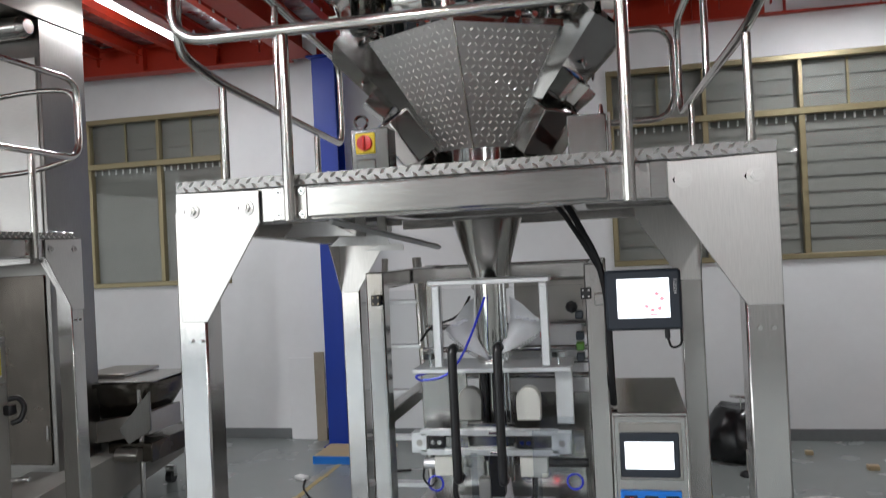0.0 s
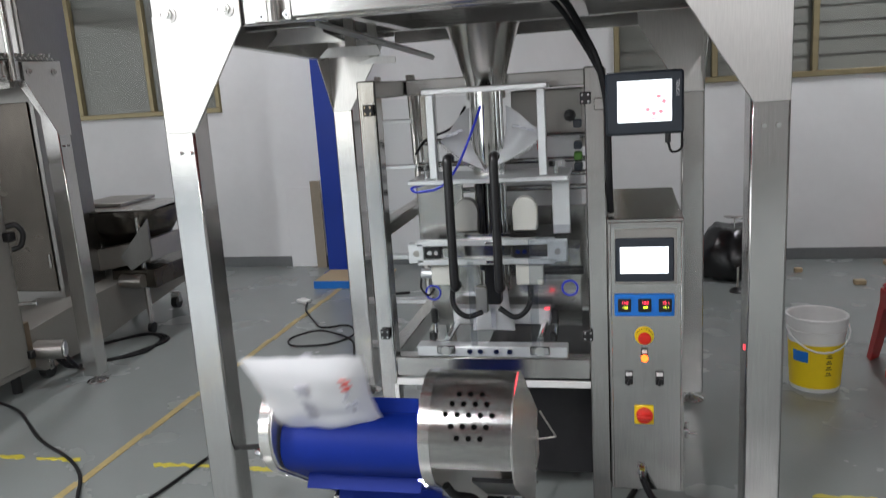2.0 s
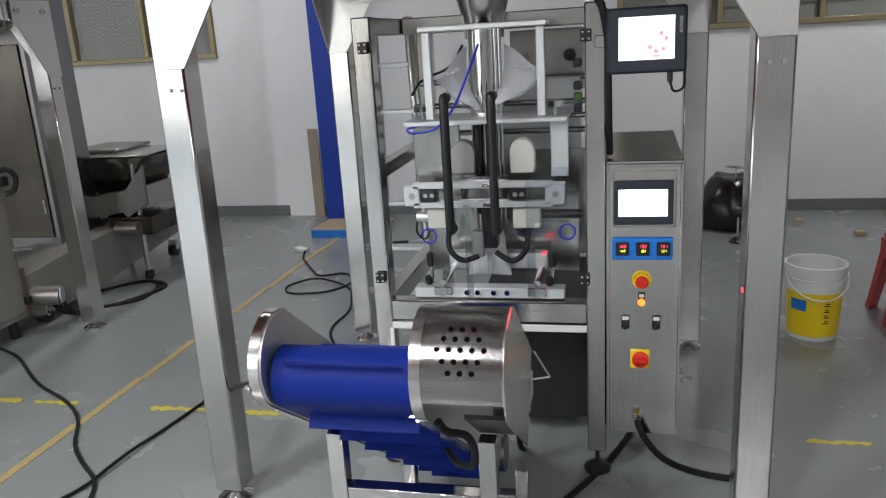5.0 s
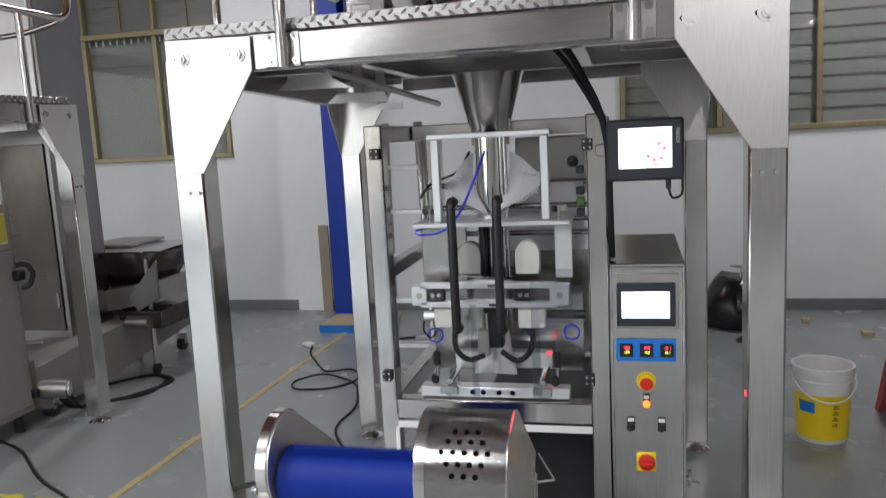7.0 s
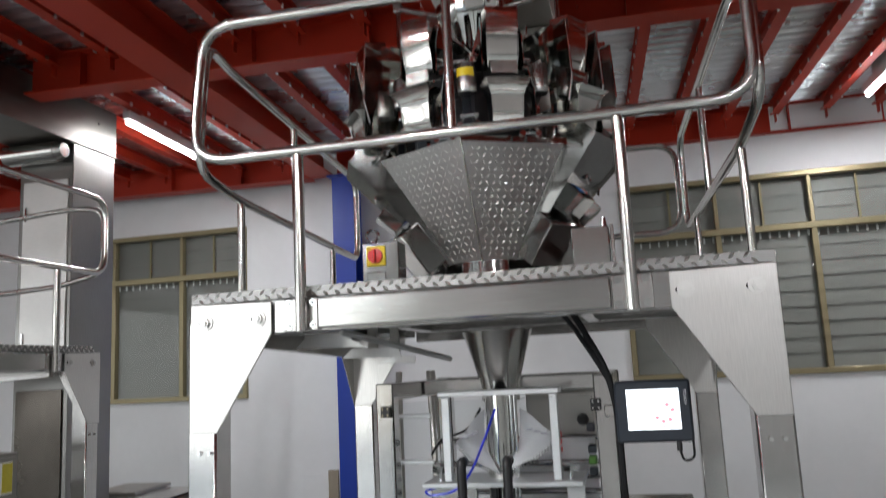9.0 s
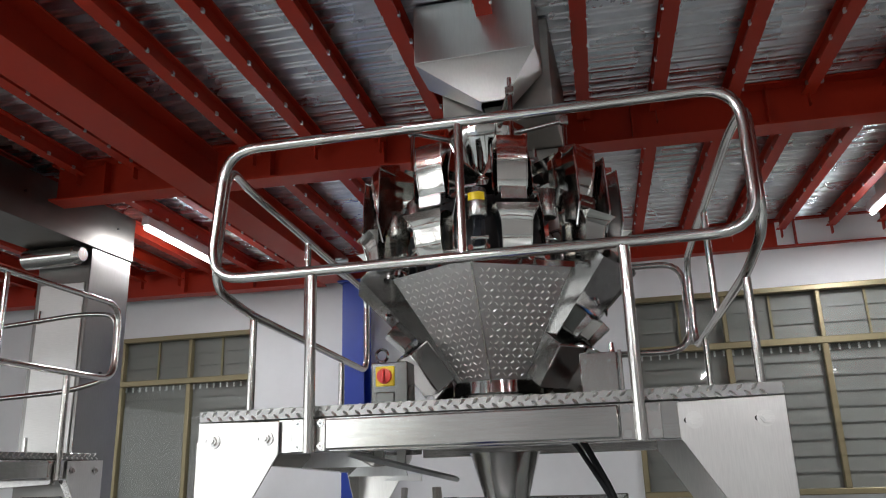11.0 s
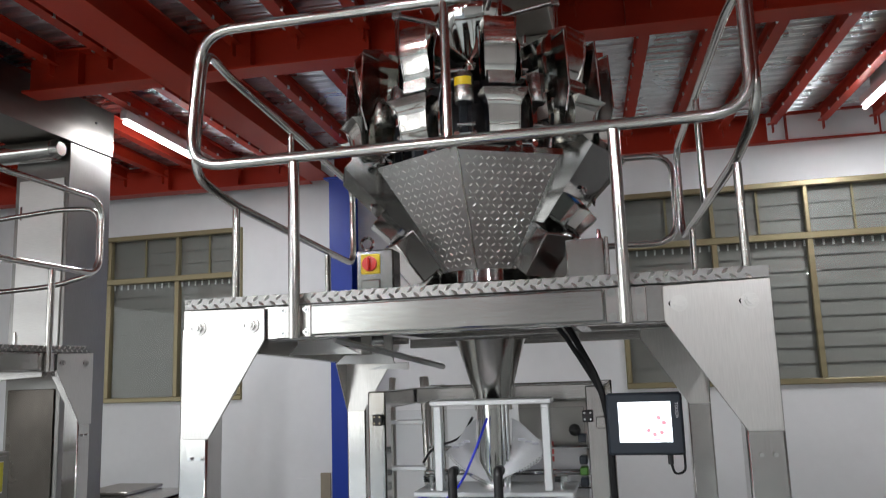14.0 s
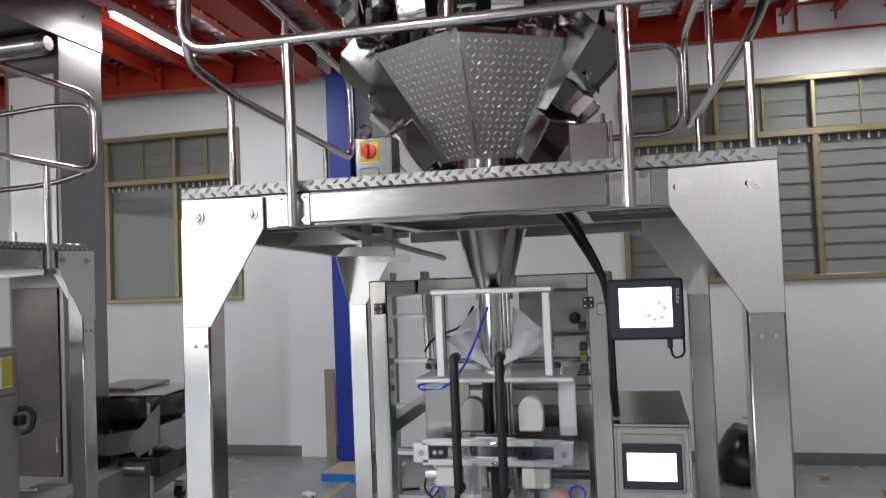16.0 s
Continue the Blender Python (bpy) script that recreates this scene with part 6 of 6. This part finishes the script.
def rubbish_bag():
    ob = thing("rubbish_bin", "bin lined with a black rubbish bag beside the wall", "bin", "", 1.42, 4.22, 0)
    bm = NB()
    rings = []
    for k, (z, r) in enumerate(((0, 0.22), (0.03, 0.27), (0.12, 0.29), (0.23, 0.27), (0.32, 0.23), (0.39, 0.19), (0.42, 0.15), (0.41, 0.1))):
        rings.append([bm.verts.new((r * (1 + 0.09 * noise.noise((math.cos(a) * 3, math.sin(a) * 3, k * 0.8))) * math.cos(a), r * (1 + 0.09 * noise.noise((math.cos(a) * 3, math.sin(a) * 3, k * 0.8))) * math.sin(a), z + (0.02 * noise.noise((a, k, 2.0)) if k > 0 else 0))) for a in np.linspace(0, 2 * math.pi, 41)[:-1]])
    for a, b in zip(rings, rings[1:]):
        for k in range(40):
            bm.faces.new((a[k], a[(k + 1) % 40], b[(k + 1) % 40], b[k]))
    bm.faces.new(rings[-1]), bm.faces.new(rings[0][::-1])
    part("liner", bm, BAGBLACK, ob)
    pts = [(0.11 + 0.17 * math.cos(a), 0.16 * math.sin(a), 0.475 + 0.03 * math.cos(a + 2.2)) for a in np.linspace(0, 2 * math.pi, 33)[:-1]]
    part("hoop", pipe(NB(), pts, 0.009, 8, True), STEEL, ob, "bare metal hoop")
    for a in (0.4, 2.0, 4.0):
        p = Vector((0.11 + 0.17 * math.cos(a), 0.16 * math.sin(a), 0.475 + 0.03 * math.cos(a + 2.2)))
        part("hoop_stay", rod(NB(), p, p + Vector((0, 0, -0.09)), 0.006, seg=8), STEEL, ob)
    ob = thing("levelling_foot", "loose black levelling foot standing on the floor", "machine foot", "", 1.39, 3.70, 0)
    part("pad", lathe(NB(), [(0, 0), (0.06, 0), (0.06, 0.012), (0.03, 0.035), (0, 0.04)], seg=20), BLACK, ob)
    part("stud", rod(NB(), (0, 0, 0.035), (0, 0, 0.19), 0.009, seg=10), STEEL_DULL, ob)


def step_ladder():
    ob = thing("step_ladder", "aluminium step ladder standing behind the machine", "ladder", "", -0.72, 1.95, 0)
    for x0, x1, y0, y1 in ((-0.2, -0.09, -0.25, 0.0), (0.2, 0.09, -0.25, 0.0), (-0.2, -0.1, 0.3, 0.02), (0.2, 0.1, 0.3, 0.02)):
        part("stile", rod(NB(), (x0, y0, 0.0), (x1, y1, 1.75), 0.018, seg=8), STEEL_DULL, ob)
    for k in range(1, 7):
        t = k / 7
        w = 0.2 - 0.11 * t
        part("tread", box(NB(), -w, w, -0.25 + 0.25 * t - 0.03, -0.25 + 0.25 * t + 0.03, 1.75 * t - 0.012, 1.75 * t + 0.012, 0.003), ALU, ob)


def clutter():
    for x, y, w, h, mat, lab, d in ((-2.34, 4.66, 0.10, 0.86, CARD, "brown board leaning by the column", 0.02), (-2.54, 4.72, 0.28, 0.80, WALL, "pale sheet standing against the wall", 0.012)):
        ob = new("leaning_board", finish("leaning_board", box(NB(), x - w / 2, x + w / 2, y - d / 2, y + d / 2, 0, h, 0.002), mat))
        tagged(ob, lab, "board")
    ob = thing("pallet", "blue edged plywood pallet on the floor", "pallet", "", -1.78, 4.0, 0)
    part("deck", box(NB(), -0.34, 0.3, -0.12, 0.3, 0.05, 0.066, 0.002), WOOD, ob)
    part("edge", box(NB(), -0.34, 0.3, -0.14, -0.122, 0.0, 0.066, 0.002), BLUEP, ob, "blue painted edge")
    for x in (-0.3, 0.0, 0.26):
        part("block", box(NB(), x - 0.03, x + 0.03, -0.1, 0.26, 0.0, 0.049), WOOD, ob)
    ob = thing("socket_strip", "white extension socket lying on the floor", "extension lead", "", -2.05, 3.44, 0)
    bm = box(NB(), -0.045, 0.07, -0.04, 0.03, 0.0, 0.03, 0.006)
    bm.transform(Matrix.Rotation(radians(-30), 4, "Z"))
    part("housing", bm, WHITE, ob)
    for x, y, sx, sy in ((2.3, 3.9, 0.04, 0.03), (2.75, 4.5, 0.09, 0.05), (1.95, 4.3, 0.03, 0.02)):
        ob = new("scrap_block", finish("scrap_block", box(NB(), x - sx, x + sx, y - sy, y + sy, 0, 0.035, 0.004), WOOD))
        tagged(ob, "small offcut of wood lying on the floor", "offcut")
    ob = thing("red_crate", "red plastic crate by the wall", "crate", "", 3.0, 4.55, 0)
    part("box", box(NB(), -0.2, 0.2, -0.13, 0.13, 0.0, 0.16, 0.01), STOOL, ob)


def floor_marks():
    bm = NB()
    k = -6.5
    while k < 4.3:
        box(bm, -1.963 + 0.024 * k - 0.021, -1.963 + 0.024 * k + 0.021, k, k + 0.4995, 0.0, 0.003)
        k += 0.5
    structure("floor_line", bm, LINE, "worn yellow line painted on the floor", "floor marking", False)
    rnd = random.Random(5)
    spans = [(-2.75, -2.42), (-2.35, -2.1), (-1.70, -1.40), (-1.22, -1.02), (-0.93, -0.80), (1.22, 1.46), (2.2, 2.5), (-3.1, -2.95)]
    for a, b in spans:
        bm = NB()
        n = 12
        up, dn = [], []
        for i in range(n + 1):
            x = a + (b - a) * i / n
            w = 0.026 * (0.35 + 0.65 * rnd.random()) * (0.3 if i in (0, n) else 1)
            c = 0.695 + 0.006 * rnd.uniform(-1, 1)
            up.append((x, c + w))
            dn.append((x, c - w * rnd.uniform(0.4, 1)))
        prism(bm, up + dn[::-1], "z", 0.0, 0.003)
        structure("floor_tape", bm, TAPE, "torn strip of yellow floor tape", "floor marking", False)


paint_bucket()
red_stool()
rubbish_bag()
step_ladder()
clutter()
floor_marks()
G = 0.0085
cable("floor_cable", [(-3.4, 1.4, G), (-3.13, 1.32, G), (-2.88, 1.21, G), (-2.48, 0.87, G), (-2.16, 0.70, G), (-1.98, 0.55, G), (-1.83, 0.31, G), (-1.69, 0.18, G), (-1.54, 0.07, G), (-1.46, -0.1, G), (-1.5, -0.5, G)], G, "black rubber cable snaking over the floor")
cable("floor_cable", [(-1.75, -0.25, G), (-1.56, -0.03, G), (-1.535, 0.24, 2.6 * G), (-1.50, 0.48, G), (-1.45, 0.78, G), (-1.40, 0.70, 0.05), (-1.16, 0.3, 0.26), (-0.835, 0.0, 0.479), (-0.604, -0.4, 0.685), (-0.33, -0.80, 0.90), (-0.268, -0.90, 0.962)], 0.0075, "black cable running to the conveyor")
cable("floor_cable", [(-2.0, 3.41, G), (-1.94, 3.2, G), (-1.62, 2.72, G), (-1.45, 2.85, G), (-1.30, 2.62, G), (-1.42, 2.38, G), (-1.70, 2.34, G), (-1.79, 2.5, G), (-1.62, 2.68, 2.8 * G), (-1.30, 2.52, G), (-1.14, 2.05, G), (-1.18, 1.72, G), (-1.0, 1.4, G), (-0.7, 1.2, G)], 0.007, "black extension lead looped on the floor")
cable("floor_cable", [(-1.36, 2.9, G), (-1.55, 3.3, G), (-1.5, 3.6, G), (-1.2, 3.7, G)], 0.011, "black cable end curled on the floor")
cable("floor_cable", [(0.556, 0.305, 0.262), (0.578, 0.295, 0.205), (0.63, 0.32, 0.12), (0.70, 0.38, 0.045), (0.80, 0.385, 0.013), (0.94, 0.36, 0.013)], 0.0125, "thick black supply cable from the cabinet", 0.12)
cable("floor_cable", [(0.60, 0.75, 0.16), (0.55, 0.7, G), (0.47, 0.47, G), (0.36, 0.26, G), (0.25, 0.07, G), (0.15, -0.2, G)], 0.012, "black cable trailing under the machine")
for dx in (0.0, 0.05, -0.04):
    cable("floor_cable", [(-3.0 + dx, 1.72, 0.16), (-2.95 + dx, 1.75, 0.06), (-3.0 - dx, 1.95, G), (-2.75 + dx, 2.15, G), (-2.7 - dx, 2.5, G), (-2.95, 2.62, G), (-3.2, 2.3, G)], 0.011, "tangled black cable under the second line")
cable("hanging_cable", [(0.12, 0.3, 0.45), (0.13, 0.32, 0.3), (0.12, 0.36, 0.1), (0.12, 0.5, G)], 0.012, "black cable hanging behind the conveyor")


# ---- what moves ----
BELT_SPEED = LOOP / CLEAT_COUNT / 0.411
# a cleat stands upright on the drum at 2.4 seconds
CLEAT_START = RUN + 0.066 - BELT_SPEED * 2.43
CXM = (CX0 + CX1) / 2 + 0.05
# seconds from the tip over the drum, then the trailing edge's place along the belt, the bag's slope and its swing:
# leaning on a cleat, or lying flat
LEANING = [(-1.5, RUN - 0.66, -40, 0), (-0.9, RUN - 0.37, -43, -2), (-0.5, RUN - 0.18, -52, -4)]
LYING = [(-1.5, RUN - 0.9, -37, 0), (-0.9, RUN - 0.48, -39, 0), (-0.5, RUN - 0.25, -40, 0)]
# seconds from the tip, then the centre, slope and swing: flung sideways, or dropped upright
FLUNG = [(-0.42, -0.042, -0.86, 1.135, -56, -4), (-0.22, -0.051, -0.91, 1.136, -60, -4), (-0.12, -0.073, -0.93, 1.14, -61, -2), (-0.02, -0.117, -0.95, 1.095, -54, 6),
         (0.08, -0.15, -1.0, 0.98, -52, 8), (0.18, -0.19, -1.04, 0.80, -44, 0), (0.38, -0.26, -1.12, 0.25, -20, -42), (0.45, -0.28, -1.14, 0.031, 0, -42)]
DROPPED = [(-0.27, -0.005, -0.88, 1.075, -39, 2), (-0.17, -0.012, -0.90, 1.086, -41, 6), (-0.07, -0.015, -0.93, 1.094, -43, 9), (0.03, -0.065, -0.93, 1.081, -88, 4),
           (0.13, -0.107, -0.95, 0.987, -112, -6), (0.23, -0.153, -0.98, 0.804, -118, -8), (0.43, -0.20, -1.05, 0.25, -145, -10), (0.50, -0.22, -1.08, 0.031, -180, -12)]
# seconds at which each bag tips, its way down, and where it comes to lie beside the others
OVER = [(2.02, LEANING, FLUNG, (0.0, 0.0)), (4.10, LYING, DROPPED, (0.30, -0.05)), (6.07, LYING, DROPPED, (0.04, -0.30)), (8.15, LYING, DROPPED, (0.34, -0.34))]


def standing(s, slope, swing):
    """The centre of a bag whose trailing edge rests on the belt at s, rising at a slope."""
    p = belt_point(s, 0.012)[0]
    a, b = radians(slope), radians(swing)
    lead = Vector((math.sin(b) * math.cos(a), -math.cos(b) * math.cos(a), -math.sin(a)))
    return SET + FIT * (Vector((CXM, p.y, p.z)) + lead * 0.172)


def bag_rows(t0, climb, fall, rest):
    """A bag's whole way: waiting inside the machine, up the run, over the drum and down to the floor."""
    way = [(t0 - 1.7, Vector((0.15, 0.95, 0.35)), -20, 0)]
    way += [(t0 + u, standing(place, slope, swing), slope, swing) for u, place, slope, swing in climb]
    for k, (u, x, y, z, slope, swing) in enumerate(fall):
        w = max(0, k - 4) / (len(fall) - 5)
        way.append((t0 + u, Vector((x + rest[0] * w, y + rest[1] * w, z)), slope, swing))
    rows = []
    for k in range(321):
        t = k * 0.05
        if t <= way[0][0] or t >= way[-1][0]:
            _, c, slope, swing = way[0] if t <= way[0][0] else way[-1]
        else:
            i = max(j for j in range(len(way) - 1) if way[j][0] <= t)
            (ta, ca, sa, wa), (tb, cb, sb, wb) = way[i], way[i + 1]
            q = (t - ta) / (tb - ta)
            c, slope, swing = ca.lerp(cb, q), sa + (sb - sa) * q, wa + (wb - wa) * q
        rows.append((t, pose(c.x, c.y, c.z, slope, 16 * max(0.0, 1 - abs(slope + 95) / 35), swing)))
    return rows


def motions():
    for o, s0 in CLEATS:
        rows = []
        for k in range(161):
            p, n, _ = belt_point(s0 + CLEAT_START + BELT_SPEED * k * 0.1, -0.001)
            rows.append((k * 0.1, pose(0, p.y, p.z, math.degrees(math.atan2(-n.y, n.z)))))
        walk(o, rows)
    for o, (t0, climb, fall, rest) in zip(BAGS, OVER):
        walk(o, bag_rows(t0, climb, fall, rest))
    # the sealing jaw opens towards the door and shuts again, once a bag
    rows = [(0.0, pose(0, -0.03, 0))]
    for k in range(8):
        t = 0.5 + 2.03 * k
        rows += [(t, pose(0, -0.03, 0)), (t + 0.1, pose(0, 0, 0)), (t + 1.0, pose(0, 0, 0)), (t + 1.1, pose(0, -0.03, 0))]
    walk(JAW, [r for r in rows if r[0] < 16.0] + [(16.0, pose(0, -0.03, 0))])


motions()
